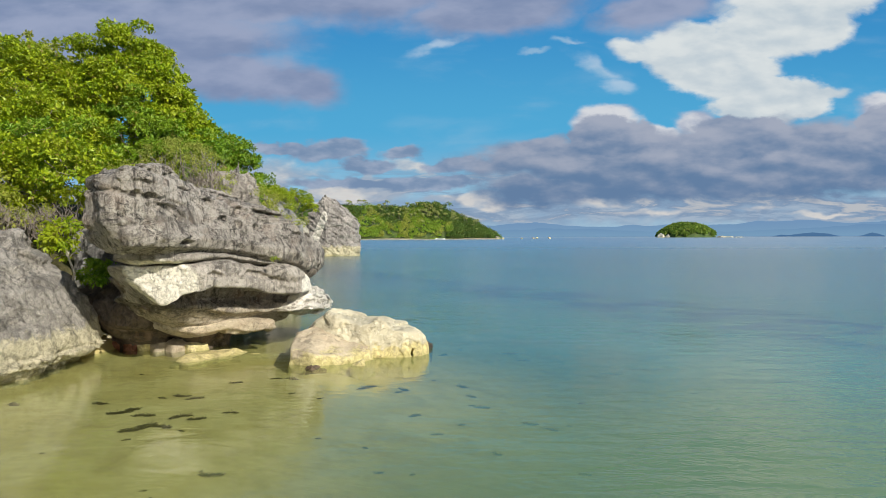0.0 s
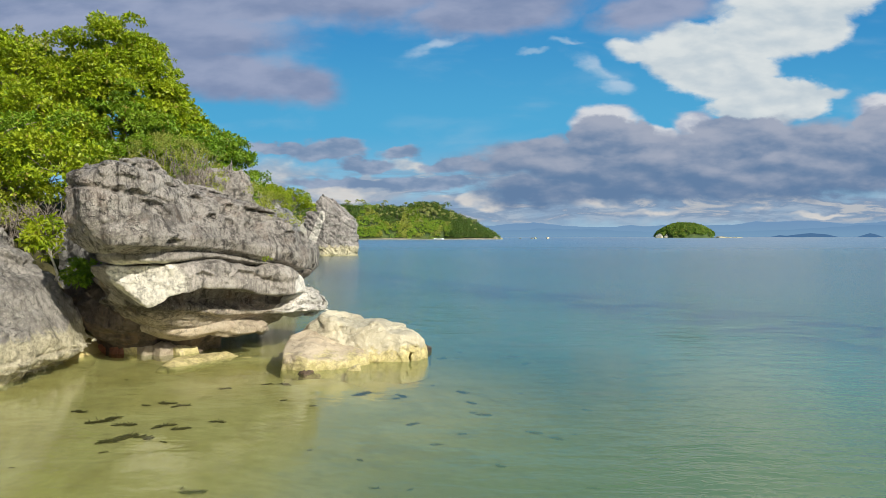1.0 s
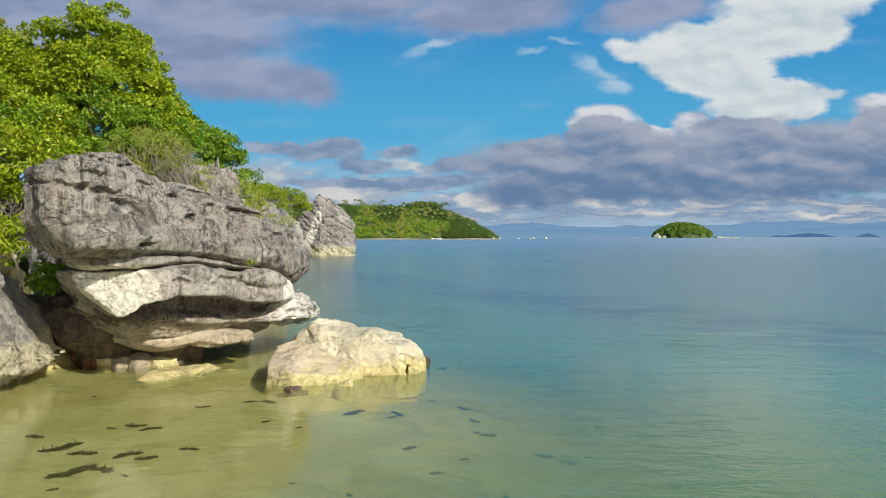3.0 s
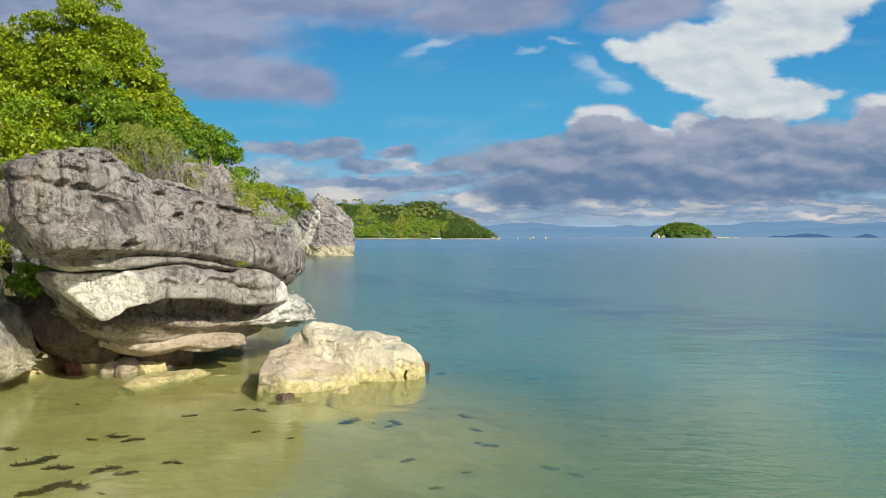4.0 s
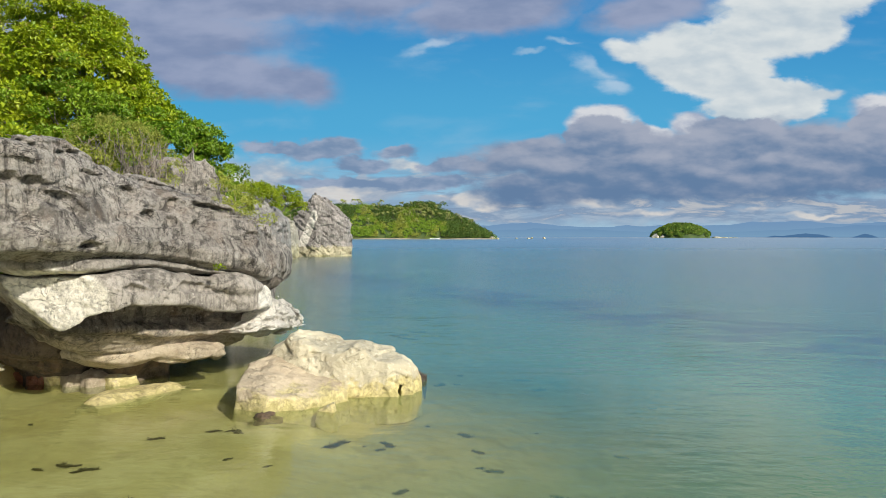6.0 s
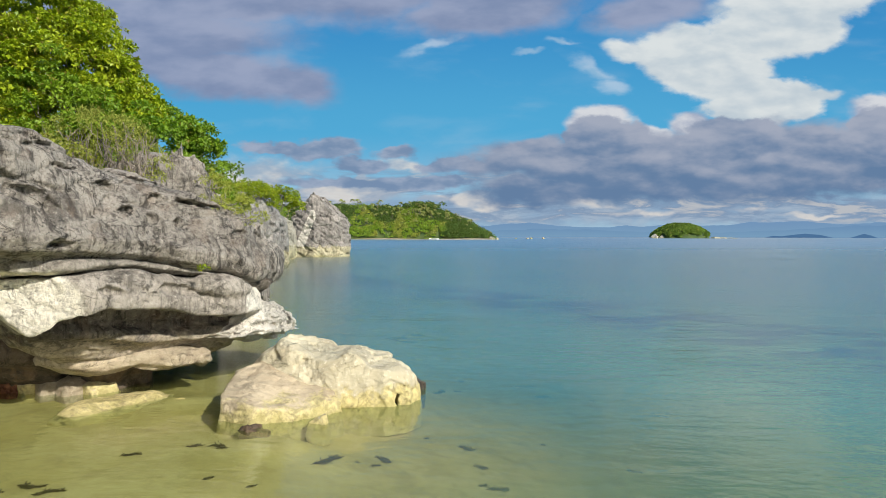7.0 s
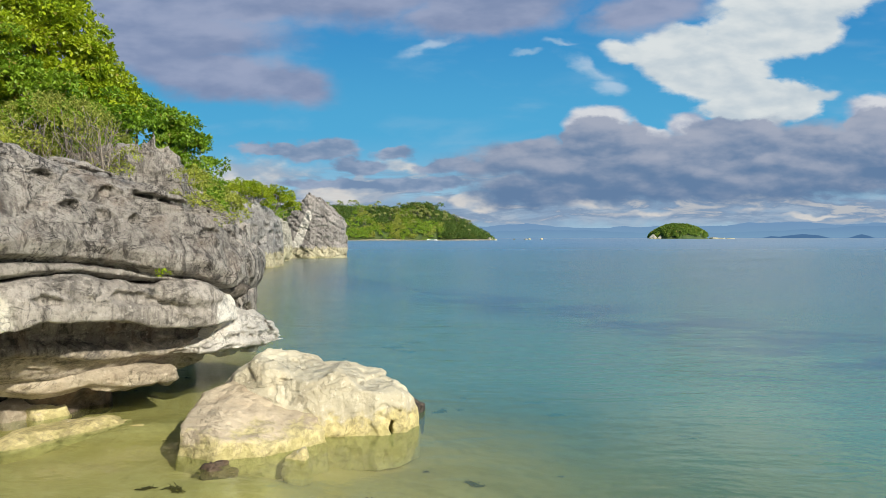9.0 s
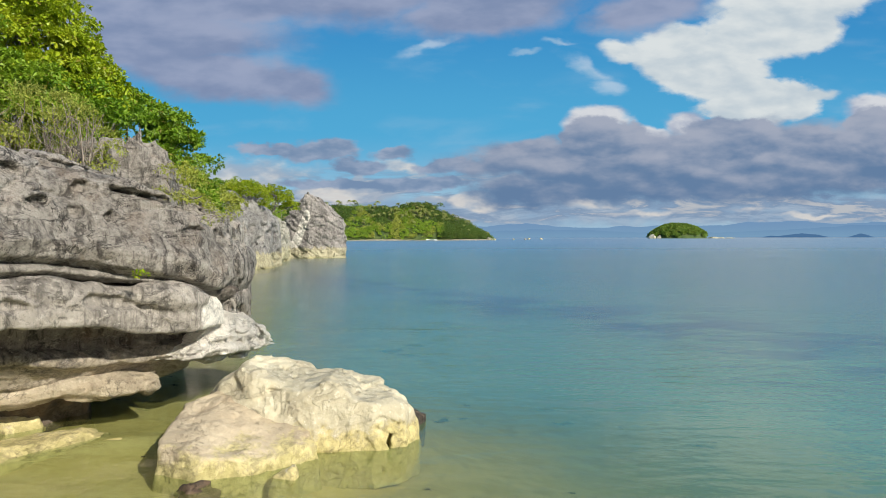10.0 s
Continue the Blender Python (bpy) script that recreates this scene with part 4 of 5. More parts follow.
BOULDER = ((-5.75, 25.7), (-5.3, 24.95), (-4.4, 24.5), (-2.9, 24.35), (-1.6, 24.45), (-0.95, 24.75), (-0.7, 25.3), (-1.0, 26.0), (-1.6, 26.7), (-3.6, 27.2), (-5.3, 26.8))
LOBE = ((-5.8, 24.9), (-5.5, 23.1), (-4.6, 22.8), (-3.6, 23.15), (-2.7, 24.0), (-3.4, 25.2), (-4.8, 25.6))


def cream_shape(X, Y, Z):
    sd = poly_sd(X[:, :, 0], Y[:, :, 0], BOULDER)[:, :, None] + 0 * Z
    roof = level(X, ((-6, 0.75), (-5.6, 1.05), (-5.2, 1.35), (-4.9, 1.52), (-4.6, 1.74), (-4.1, 1.68), (-3.7, 1.5), (-3.2, 1.38), (-2.8, 1.40), (-2.6, 1.52), (-2.35, 1.46), (-2.05, 1.22), (-1.2, 1.06), (-0.9, 0.92), (-0.6, 0.78)))
    roof = 0.91 * roof - 0.18 * np.clip(25.3 - Y, 0, 2) + 0.04 * np.sin(4 * X + 2 * Y)
    d = smax(sd + (0.34 - 0.24 * np.clip((X + 2.2) / 1.2, 0, 1)) * np.clip(Z, -0.3, 3) - 0.06, (Z - roof) * 0.9, 0.09)
    brow = np.abs(Z - 1.12 + 0.10 * (X + 3.6) - 0.05 * np.sin(3 * X)) - 0.025
    d = smax(d, -smax(brow, np.abs(X + 3.4) - 0.55, 0.05), 0.04)
    split = np.abs((X + 1.22) - 0.30 * (Z - 0.2) + 0.3 * (Y - 24.7) + 0.05 * np.sin(9 * Z)) - 0.055
    return smax(d, -smax(split, 0.05 - (Y < 25.1) * 0.2, 0.02), 0.03)


def lobe_shape(X, Y, Z):
    sd = poly_sd(X[:, :, 0], Y[:, :, 0], LOBE)[:, :, None] + 0 * Z
    return smax(sd + 0.15 * Z - 0.05, (Z - 0.48 - 0.24 * (Y - 23.0) + 0.22 * np.clip(X + 4.9, 0, 3)) * 0.9, 0.07)


cream = thing("cream_boulder", (-3.3, 25.2, -0.7), "cream-coloured limestone boulder standing in shallow water", "rock")
part("main_mass", carve("main_mass", (-6.6, 23.4, -0.8), (0.1, 28.0, 2.4), 0.045, cream_shape, lambda P: 0.06 * fbm(P * 0.7, 3) + 0.018 * ridged(P * 1.6, 2) + blocks(P, (1.4, 1.4, 0.7), 0.09, 0.012, 2) + blocks(P, (0.45, 0.45, 0.3), 0.05, 0.004, 9) + 0.02 * ridged(P * np.array((3.4, 3.4, 0.8)), 2) + 0.022 * fbm(P * 5, 3)), rock_cream, cream, "cream limestone mass with a dark crack")
part("low_lobe", carve("low_lobe", (-6.5, 22.1, -0.8), (-2.0, 26.2, 1.6), 0.045, lobe_shape, lambda P: crag(P, 0.05, 0.035, 0.02, 0.0) + blocks(P, (0.8, 0.8, 0.4), 0.05, 0.01, 3)), rock_low, cream, "low tan limestone lobe")

SLAB = ((-10.3, 24.4), (-10.0, 23.3), (-9.3, 23.2), (-8.5, 24.2), (-7.6, 25.3), (-8.2, 26.0), (-9.5, 25.6))
rock("flat_slab", SLAB, -0.5, 0.7, 0.05, mound(SLAB, -0.10, 0.5, 0.10, 0.0, k=0.06), lambda P: crag(P, 0.05, 0.035, 0.02, 0.0), rock_cream, "flat cream slab awash at the waterline")
rng = random.Random(4)
for x, y, r, tall, mat, text in ((-11.6, 26.0, 0.5, 0.36, rock_shelf, "pale broken stone at the foot of the overhang"), (-10.9, 26.0, 0.6, 0.42, rock_shelf, "pale broken stone at the foot of the overhang"),
                                 (-10.2, 26.0, 0.45, 0.34, rock_low, "tan stone at the foot of the overhang"), (-12.1, 25.8, 0.25, 0.4, rock_low, "tan stone at the foot of the overhang"),
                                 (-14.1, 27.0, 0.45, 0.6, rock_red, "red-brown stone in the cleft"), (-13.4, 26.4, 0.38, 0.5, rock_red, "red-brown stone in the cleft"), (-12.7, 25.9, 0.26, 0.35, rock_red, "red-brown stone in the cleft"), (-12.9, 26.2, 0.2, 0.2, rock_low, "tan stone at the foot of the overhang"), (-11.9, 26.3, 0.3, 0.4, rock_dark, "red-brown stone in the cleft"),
                                 (-12.4, 26.6, 0.4, 0.35, rock_low, "tan stone at the foot of the overhang"),
                                 (-3.05, 22.95, 0.24, 0.16, rock_cream, "small cream stone breaking the surface"), (-4.4, 22.4, 0.34, 0.04, rock_dark, "dark weedy stone at the waterline"),
                                 (-1.0, 26.4, 0.45, 0.26, rock_dark, "dark weedy rock behind the cream boulder")):
    n = 9
    pts = [(x + r * (0.8 + 0.4 * rng.random()) * math.cos(a * 2 * math.pi / n), y + r * (0.8 + 0.4 * rng.random()) * math.sin(a * 2 * math.pi / n)) for a in range(n)]
    rock("stone", pts, -0.6, tall + 0.5, 0.05, mound(pts, tall * 0.5, 0.9, tall, 0.1, k=0.12), lambda P: crag(P, 0.04, 0.08, 0.04, 0.0, 0.6) + blocks(P, (0.4, 0.4, 0.25), 0.05, 0.01, 5), mat, text)

# crags and cliffs behind
def spire(pts, tops, cap_slope, lean=0.08):
    """A crag on a plan outline under the highest of several peaks (x, y, z)."""
    def shape(X, Y, Z):
        sd = poly_sd(X[:, :, 0], Y[:, :, 0], pts)[:, :, None] + 0 * Z
        roof = None
        for x, y, z in tops:
            r = z - cap_slope * np.sqrt((X - x) ** 2 + (Y - y) ** 2)
            roof = r if roof is None else np.maximum(roof, r)
        return smax(sd + lean * np.clip(Z, 0, 20), (Z - roof) * 0.6, 0.3)
    return shape


CRAG = ((-15.5, 33), (-13, 31.8), (-11.3, 32.4), (-10.0, 34.2), (-10.6, 36.5), (-13, 38), (-16, 37))
rock("crag", CRAG, 0, 10, 0.11, spire(CRAG, ((-12.8, 34, 7.7), (-11.3, 34.2, 8.2), (-14, 34.5, 7.4)), 0.55, 0.05), lambda P: crag(P, 0.18, 0.13, 0.05, 0.08), rock_upper, "jagged grey crag above the outcrop")
C2 = ((-17, 38), (-12.2, 37.5), (-10.9, 41), (-11.2, 45.5), (-13, 49), (-16.5, 50), (-20, 48), (-20, 40))
rock("shore_cliff", C2, -0.8, 9, 0.17, mound(C2, 4.6, 0.8, 7.0, 0.05), lambda P: crag(P, 0.4, 0.30, 0.08, 0.10) + blocks(P, (1.6, 1.6, 1.2), 0.6, 0.2, 6), rock_upper, "rough grey limestone cliff with bushes")
C3 = ((-36, 98), (-29, 98.5), (-26.4, 104), (-27, 112), (-31, 118), (-38, 114))
rock("shore_cliff", C3, -0.8, 13, 0.25, mound(C3, 6.5, 1.3, 10.6, 0.05), lambda P: crag(P, 0.6, 0.5, 0.1, 0.3), rock_far, "rough grey limestone cliff with bushes")
C4 = ((-37, 110), (-32.5, 114), (-30.6, 124), (-31.5, 136), (-37, 142), (-44, 135), (-44, 112))
rock("pale_cliff", C4, -1, 13, 0.3, mound(C4, 7.2, 0.45, 10.0, 0.04, 0.3), lambda P: crag(P, 0.5, 0.35, 0.1, 0.15), rock_pale, "pale cream limestone cliff over still water")
ST = ((-37, 151), (-35.2, 147.5), (-30, 146.5), (-25, 149), (-22.6, 152), (-23.5, 157), (-30, 160), (-36, 157))


def stack_shape(X, Y, Z):
    sd = poly_sd(X[:, :, 0], Y[:, :, 0], ST)[:, :, None] + 0 * Z
    roof = np.minimum(14.6 - 0.62 * np.abs(X + 30.2) - 0.3 * np.clip(Y - 152, 0, 9), 13.6)
    roof = np.where(X > -30.2, np.minimum(roof + 0.2, 13.9 - 0.90 * np.clip(X + 30.2, 0, 9)), 13.9 + 1.05 * (X + 30.2))
    return smax(smax(sd + 0.05 * Z, (Z - roof) * 0.7, 0.4), (X + 23.2 + 0.05 * Z), 0.5)


def stack_rough(P):
    w = P[:, 2] * 0.9 + P[:, 0] * 0.75 + 0.5 * fbm(P * 0.3, 2)
    saw = np.abs((w / 2.3) % 1.0 - 0.5)
    return crag(P, 0.25, 0.16, 0.08, 0.06) - 0.26 * np.exp(-(saw / 0.08) ** 2) + blocks(P, (3.2, 3.2, 2.0), 0.5, 0.25, 4)


rock("stack_rock", ST, -1, 15.5, 0.2, stack_shape, stack_rough,
     rock_material("limestone_stack", (0.34, 0.31, 0.28), (0.09, 0.083, 0.076), (0.47, 0.44, 0.39), streak=0.5, scale=0.55, pale_at=0.66, tide=(2.0, (0.56, 0.50, 0.32)), ragged=0.12, white_colour=(0.68, 0.64, 0.56), white=tuple(((-30.3 - 0.46 * i, 148, 9.0 - 1.05 * i), (0.85 + 0.05 * i, 9, 1.5)) for i in range(7))),
     "leaning grey limestone stack with a white scar in the sea")


# ---- plants ----
def leaf_mesh(name, c, a, n, size, rng, wide=0.30, droop=0.18):
    """Folded leaves: base points c, growing along a, facing n (all m x 3)."""
    m = len(c)
    L = (size * (0.65 + 0.7 * rng.random(m)))[:, None]
    a = a / np.linalg.norm(a, axis=1, keepdims=True)
    b = np.cross(n, a)
    b /= np.maximum(np.linalg.norm(b, axis=1, keepdims=True), 1e-6)
    up = np.cross(a, b)
    v = np.stack([c, c + L * (0.55 * a + wide * b + 0.06 * up), c + L * (a - droop * up), c + L * (0.55 * a - wide * b + 0.06 * up)], 1).reshape(-1, 3)
    i = np.arange(m)[:, None] * 4
    f = np.concatenate([i + np.array([[0, 1, 2]]), i + np.array([[0, 2, 3]])], 1).reshape(-1, 3)
    return mesh_from(name, v, f, False)


def unit(rng, m):
    v = rng.normal(size=(m, 3))
    return v / np.linalg.norm(v, axis=1, keepdims=True)


def crown_mesh(name, blobs, seed, leaf=0.25, clump=0.6, gap=0.75, sprays=11, each=6, ragged=0.25, droop=0.18, wide=0.30):
    """A crown: clumps of leaf sprays over the outside of several rounded masses."""
    rng = np.random.default_rng(seed)
    cs = []
    for x, y, z, rx, ry, rz in blobs:
        area = 4 * math.pi * ((rx * ry) ** 1.6 / 3 + (rx * rz) ** 1.6 / 3 + (ry * rz) ** 1.6 / 3) ** (1 / 1.6)
        m = int(area / (gap * gap) * 0.85)
        d = unit(rng, m)
        d = d[d[:, 2] > -0.55]
        r = 1 + ragged * rng.normal(size=(len(d), 1)) * 0.5 + ragged * vnoise(d * 2.3 + seed)[:, None]
        r = np.where(rng.random((len(d), 1)) < 0.22, r * 0.72, r)
        p = np.array((x, y, z)) + d * r * np.array((rx, ry, rz))
        keep = np.ones(len(p), bool)
        for o in blobs:
            q = (p - np.array(o[:3])) / np.array(o[3:])
            keep &= (q ** 2).sum(1) > 0.42
        cs.append(np.concatenate([p[keep], d[keep]], 1))
    cl = np.concatenate(cs)
    m = len(cl)
    size = clump * (0.7 + 0.6 * rng.random(m))
    # sprays on each clump, mostly outwards and up
    sd = unit(rng, m * sprays) + 0.55 * np.repeat(cl[:, 3:], sprays, 0) + np.array((0, 0, 0.45))
    sd /= np.linalg.norm(sd, axis=1, keepdims=True)
    sp = np.repeat(cl[:, :3], sprays, 0) + sd * np.repeat(size, sprays)[:, None] * np.array((1.15, 1.15, 0.6)) * (0.55 + 0.5 * rng.random((len(sd), 1)))
    # leaves round each spray's tip
    c = np.repeat(sp, each, 0)
    s = np.repeat(sd, each, 0)
    out = unit(rng, len(c))
    a = out + 0.6 * s - np.array((0, 0, 0.15))
    n = s * 0.7 + np.array((0, 0, 0.9)) + 0.45 * unit(rng, len(c))
    return leaf_mesh(name, c + 0.05 * out, a, n, leaf, rng, wide, droop)


def tube_verts(pts, r0, r1, sides=6):
    pts = [Vector(p) for p in pts]
    v, f = [], []
    for i, p in enumerate(pts):
        t = (pts[min(i + 1, len(pts) - 1)] - pts[max(i - 1, 0)]).normalized()
        e = t.orthogonal().normalized()
        g = t.cross(e)
        r = r0 + (r1 - r0) * i / (len(pts) - 1)
        for s in range(sides):
            w = 2 * math.pi * s / sides
            v.append(p + r * (math.cos(w) * e + math.sin(w) * g))
    for i in range(len(pts) - 1):
        for s in range(sides):
            a, b = i * sides + s, i * sides + (s + 1) % sides
            f.append((a, b, b + sides, a + sides))
    return np.array([tuple(p) for p in v]), np.array(f)


def tubes(name, lines, sides=6):
    vs, fs, o = [], [], 0
    for pts, r0, r1 in lines:
        v, f = tube_verts(pts, r0, r1, sides)
        vs.append(v)
        fs.append(f + o)
        o += len(v)
    return mesh_from(name, np.concatenate(vs), np.concatenate(fs))


def bent(a, b, rng, wild, n=6):
    a, b = Vector(a), Vector(b)
    L = (b - a).length
    return [a.lerp(b, i / n) + Vector([rng.uniform(-1, 1) * wild * L * math.sin(math.pi * i / n) for _ in range(3)]) for i in range(n + 1)]


def tree(name, base, blobs, seed, material, label, category="tree", trunk=0.22, group="", foot=None, **how):
    """A tree or bush: trunk with limbs, and a crown of leaf sprays."""
    rng = random.Random(seed)
    x, y = base
    z = foot if foot is not None else float(ground_z(np.array([float(x)]), np.array([float(y)]))[0]) - 0.3
    ob = thing(name, (x, y, z), label, category, group)
    top = (blobs[0][0], blobs[0][1], blobs[0][2])
    stem = bent((x, y, z), top, rng, 0.06)
    lines = [(stem, trunk, trunk * 0.35)]
    for b in blobs:
        for j in range(7):
            d = Vector((rng.uniform(-1, 1), rng.uniform(-1, 1), rng.uniform(-0.2, 1))).normalized()
            end = (b[0] + d.x * b[3] * 0.9, b[1] + d.y * b[4] * 0.9, b[2] + d.z * b[5] * 0.9)
            start = stem[rng.randint(2, 5)] if j < 3 else Vector(b[:3])
            lines.append((bent(start, end, rng, 0.1, 5), trunk * 0.35, 0.02))
    part("trunk", tubes("trunk", lines), bark, ob, "grey bark trunk with spreading limbs")
    part("crown", crown_mesh("crown", blobs, seed, **how), material, ob, "dense bright green leaves")
    return ob


tree("tree", (-20.5, 41), ((-20.2, 41, 12.8, 2.8, 3.0, 3.9), (-20.4, 41, 16.2, 1.5, 1.6, 1.5), (-18.2, 40.6, 11.0, 2.0, 2.6, 3.0), (-23.0, 41.5, 12.2, 2.4, 2.6, 4.2), (-20.0, 39.5, 9.6, 3.2, 2.2, 2.4)), 11, leaf_bright,
     "tall broad-leaved tree with a dense bright green crown on the slope", clump=0.78, gap=0.86, sprays=36, each=7, leaf=0.215, ragged=0.2)
tree("tree", (-18.6, 47), ((-18.2, 47.2, 9.6, 2.7, 3.0, 2.7), (-16.2, 48, 8.8, 1.6, 2.0, 2.0), (-19.8, 46, 10.6, 2.2, 2.4, 2.6)), 12, leaf_deep,
     "broad-leaved tree with deep green leaves at the cliff edge", clump=0.7, gap=0.82, sprays=30, leaf=0.22, ragged=0.22)
tree("tree", (-27, 42), ((-27, 42, 14.0, 3.0, 3.0, 3.2), (-30.5, 43, 14.2, 3.0, 3.0, 3.2), (-25, 40, 11.0, 2.6, 2.4, 2.8)), 13, leaf_bright, "broad-leaved tree with a rounded bright green crown", clump=0.8, gap=0.95, sprays=30, leaf=0.23, ragged=0.22)
tree("tree", (-35, 53), ((-35, 53, 16.5, 4.5, 3.5, 4.0), (-30, 51, 14.0, 3.5, 3.0, 3.2)), 14, leaf_olive, "far hilltop tree with a thin olive crown", gap=1.15, leaf=0.3)
tree("tree", (-23.5, 34), ((-23.5, 34, 9.4, 2.8, 2.4, 2.6), (-20.6, 34, 9.2, 2.2, 2.0, 2.4), (-26.4, 34.5, 10.0, 2.6, 2.4, 2.6)), 15, leaf_bright, "leafy bright green tree on the slope", clump=0.72, gap=0.88, sprays=30, leaf=0.21, ragged=0.24)
tree("shrub", (-18.2, 27.8), ((-18.4, 28, 6.6, 2.4, 1.8, 1.9), (-15.9, 27.2, 7.2, 1.4, 1.3, 1.6), (-20.8, 28.6, 7.0, 1.8, 1.6, 2.0)), 16, leaf_bright, "dense green shrub over the dry bank", "shrub", 0.1, gap=0.72, clump=0.5, leaf=0.17, sprays=20, ragged=0.3)
tree("shrub", (-15.4, 35.5), ((-15.6, 35.6, 8.2, 2.0, 1.8, 2.2), (-17.6, 35.5, 9.0, 1.8, 1.6, 2.6), (-14.2, 37, 8.6, 1.5, 1.4, 1.6)), 17, leaf_deep, "deep green leafy shrub behind the rock crest", "shrub", 0.12, gap=0.78, clump=0.52, leaf=0.19, sprays=20, ragged=0.3)
tree("shrub", (-14.2, 29.5), ((-14.8, 29.6, 7.0, 1.5, 1.5, 1.1), (-13.4, 30.0, 6.9, 0.8, 0.8, 0.7)), 18, leaf_olive, "low olive shrub along the crest", "shrub", 0.08, gap=0.5, clump=0.35, leaf=0.13)
tree("dry_bush", (-12.8, 32.0), ((-12.5, 31.6, 7.8, 1.4, 1.1, 1.2), (-11.5, 31.5, 7.1, 0.8, 0.8, 0.7), (-13.9, 31.7, 8.1, 1.2, 1.0, 1.2)), 19, leaf_dry, "half-dry olive bush with bare twigs on the crest", "bush", 0.07, gap=0.55, clump=0.40, leaf=0.11, sprays=13, wide=0.2)
tree("bush", (-12.6, 41), ((-13.4, 40.4, 7.0, 0.9, 1.0, 0.6), (-12.4, 42, 6.2, 0.6, 0.8, 0.5), (-14.6, 44.5, 7.8, 1.1, 1.2, 0.8)), 20, leaf_olive, "yellow-green bush on the cliff edge", "bush", 0.07, gap=0.55, clump=0.4, leaf=0.15)
tree("bush", (-20.5, 60), ((-20.6, 60, 8.2, 1.8, 2.0, 1.2), (-20.4, 63, 7.0, 1.2, 1.6, 1.2), (-22.5, 66, 8.8, 2, 2, 1.2)), 21, leaf_deep, "green bush on the shore cliff", "bush", 0.09, gap=0.7, clump=0.5)
tree("bush", (-26, 84), ((-26.5, 84, 8.2, 1.8, 2.0, 1.2), (-28.5, 92, 9.0, 2, 2, 1.4)), 22, leaf_olive, "olive bush on the shore cliff", "bush", 0.12, gap=0.95, clump=0.6, leaf=0.3)
tree("tree", (-33.5, 128), ((-31.6, 128, 12.0, 2.4, 2.4, 1.5), (-34.8, 128, 12.4, 2.6, 2.6, 1.7), (-29.8, 131, 10.2, 1.4, 1.4, 0.8), (-37.5, 127, 13.2, 2.2, 2.2, 1.4)), 23, leaf_bright, "flat-topped green tree on the pale cliff", trunk=0.25, gap=1.0, clump=0.6, leaf=0.35)
tree("tree", (-43, 122), ((-41, 122, 11.8, 4.0, 4, 2.6), (-37, 112, 10.4, 3, 3, 2)), 24, leaf_deep, "green tree on the far shore", trunk=0.25, gap=1.2, clump=0.7, leaf=0.4)


tree("shrub", (-20.5, 26.0), ((-20.6, 26.2, 6.0, 2.0, 1.3, 1.5), (-18.0, 26.0, 5.2, 1.3, 1.0, 0.9), (-22.8, 26.4, 6.8, 1.8, 1.4, 1.8)), 25, leaf_olive, "olive shrub hanging over the dry bank", "shrub", 0.08, gap=0.55, clump=0.4, leaf=0.16)
tree("shrub", (-24.5, 30), ((-24.6, 30.2, 8.6, 2.4, 1.8, 2.2), (-21.6, 30.4, 8.0, 1.8, 1.6, 1.8), (-18.6, 30.6, 8.4, 1.6, 1.4, 1.6)), 26, leaf_deep, "deep green shrub on the slope", "shrub", 0.1, gap=0.75, clump=0.5, leaf=0.18, sprays=20, ragged=0.3)


tree("bush", (-8.9, 32.2), ((-8.7, 32.3, 5.9, 0.65, 0.6, 0.38), (-7.7, 32.9, 5.2, 0.5, 0.6, 0.32), (-9.4, 33.3, 6.5, 0.5, 0.6, 0.40)), 27, leaf_olive, "yellow-green bush growing on the rock crest", "bush", 0.05, foot=4.6, gap=0.52, clump=0.3, leaf=0.11, wide=0.16, ragged=0.3)
tree("bush", (-30.5, 105), ((-29.0, 104, 11.2, 2.0, 2.2, 1.1), (-27.4, 106, 9.8, 1.0, 1.3, 1.0), (-32, 107, 12, 2.2, 2.2, 1.2)), 28, leaf_bright, "bright green bush on the shore cliff", "bush", 0.09, gap=0.65, clump=0.45, leaf=0.22)


def bare_twigs(name, place, spread_, count, seed, label):
    rng = random.Random(seed)
    ob = thing(name, place, label, "twigs")
    for _ in range(count):
        s = Vector(place) + Vector((rng.uniform(-1, 1) * spread_[0], rng.uniform(-1, 1) * spread_[1], 0))
        e = s + Vector((rng.uniform(-0.9, 0.9), rng.uniform(-0.9, 0.5), rng.uniform(0.5, 1.0) * spread_[2]))
        p = bent(s, e, rng, 0.12, 5)
        lines = [(p, 0.022, 0.007)]
        for _ in range(3):
            q = p[rng.randint(2, 4)]
            lines.append((bent(q, q + Vector((rng.uniform(-0.5, 0.5), rng.uniform(-0.5, 0.5), rng.uniform(0.1, 0.6))), rng, 0.1, 3), 0.009, 0.004))
        part("twig", tubes("twig", lines, 4), twig, ob)


bare_twigs("dry_brush", (-12.6, 31.0, 6.4), (1.7, 0.7, 2.3), 60, 31, "bare grey twigs standing out of the bush")
bare_twigs("dry_brush", (-16.6, 25.4, 4.5), (2.6, 1.3, 1.4), 110, 32, "tangle of dry brown stems on the bank")

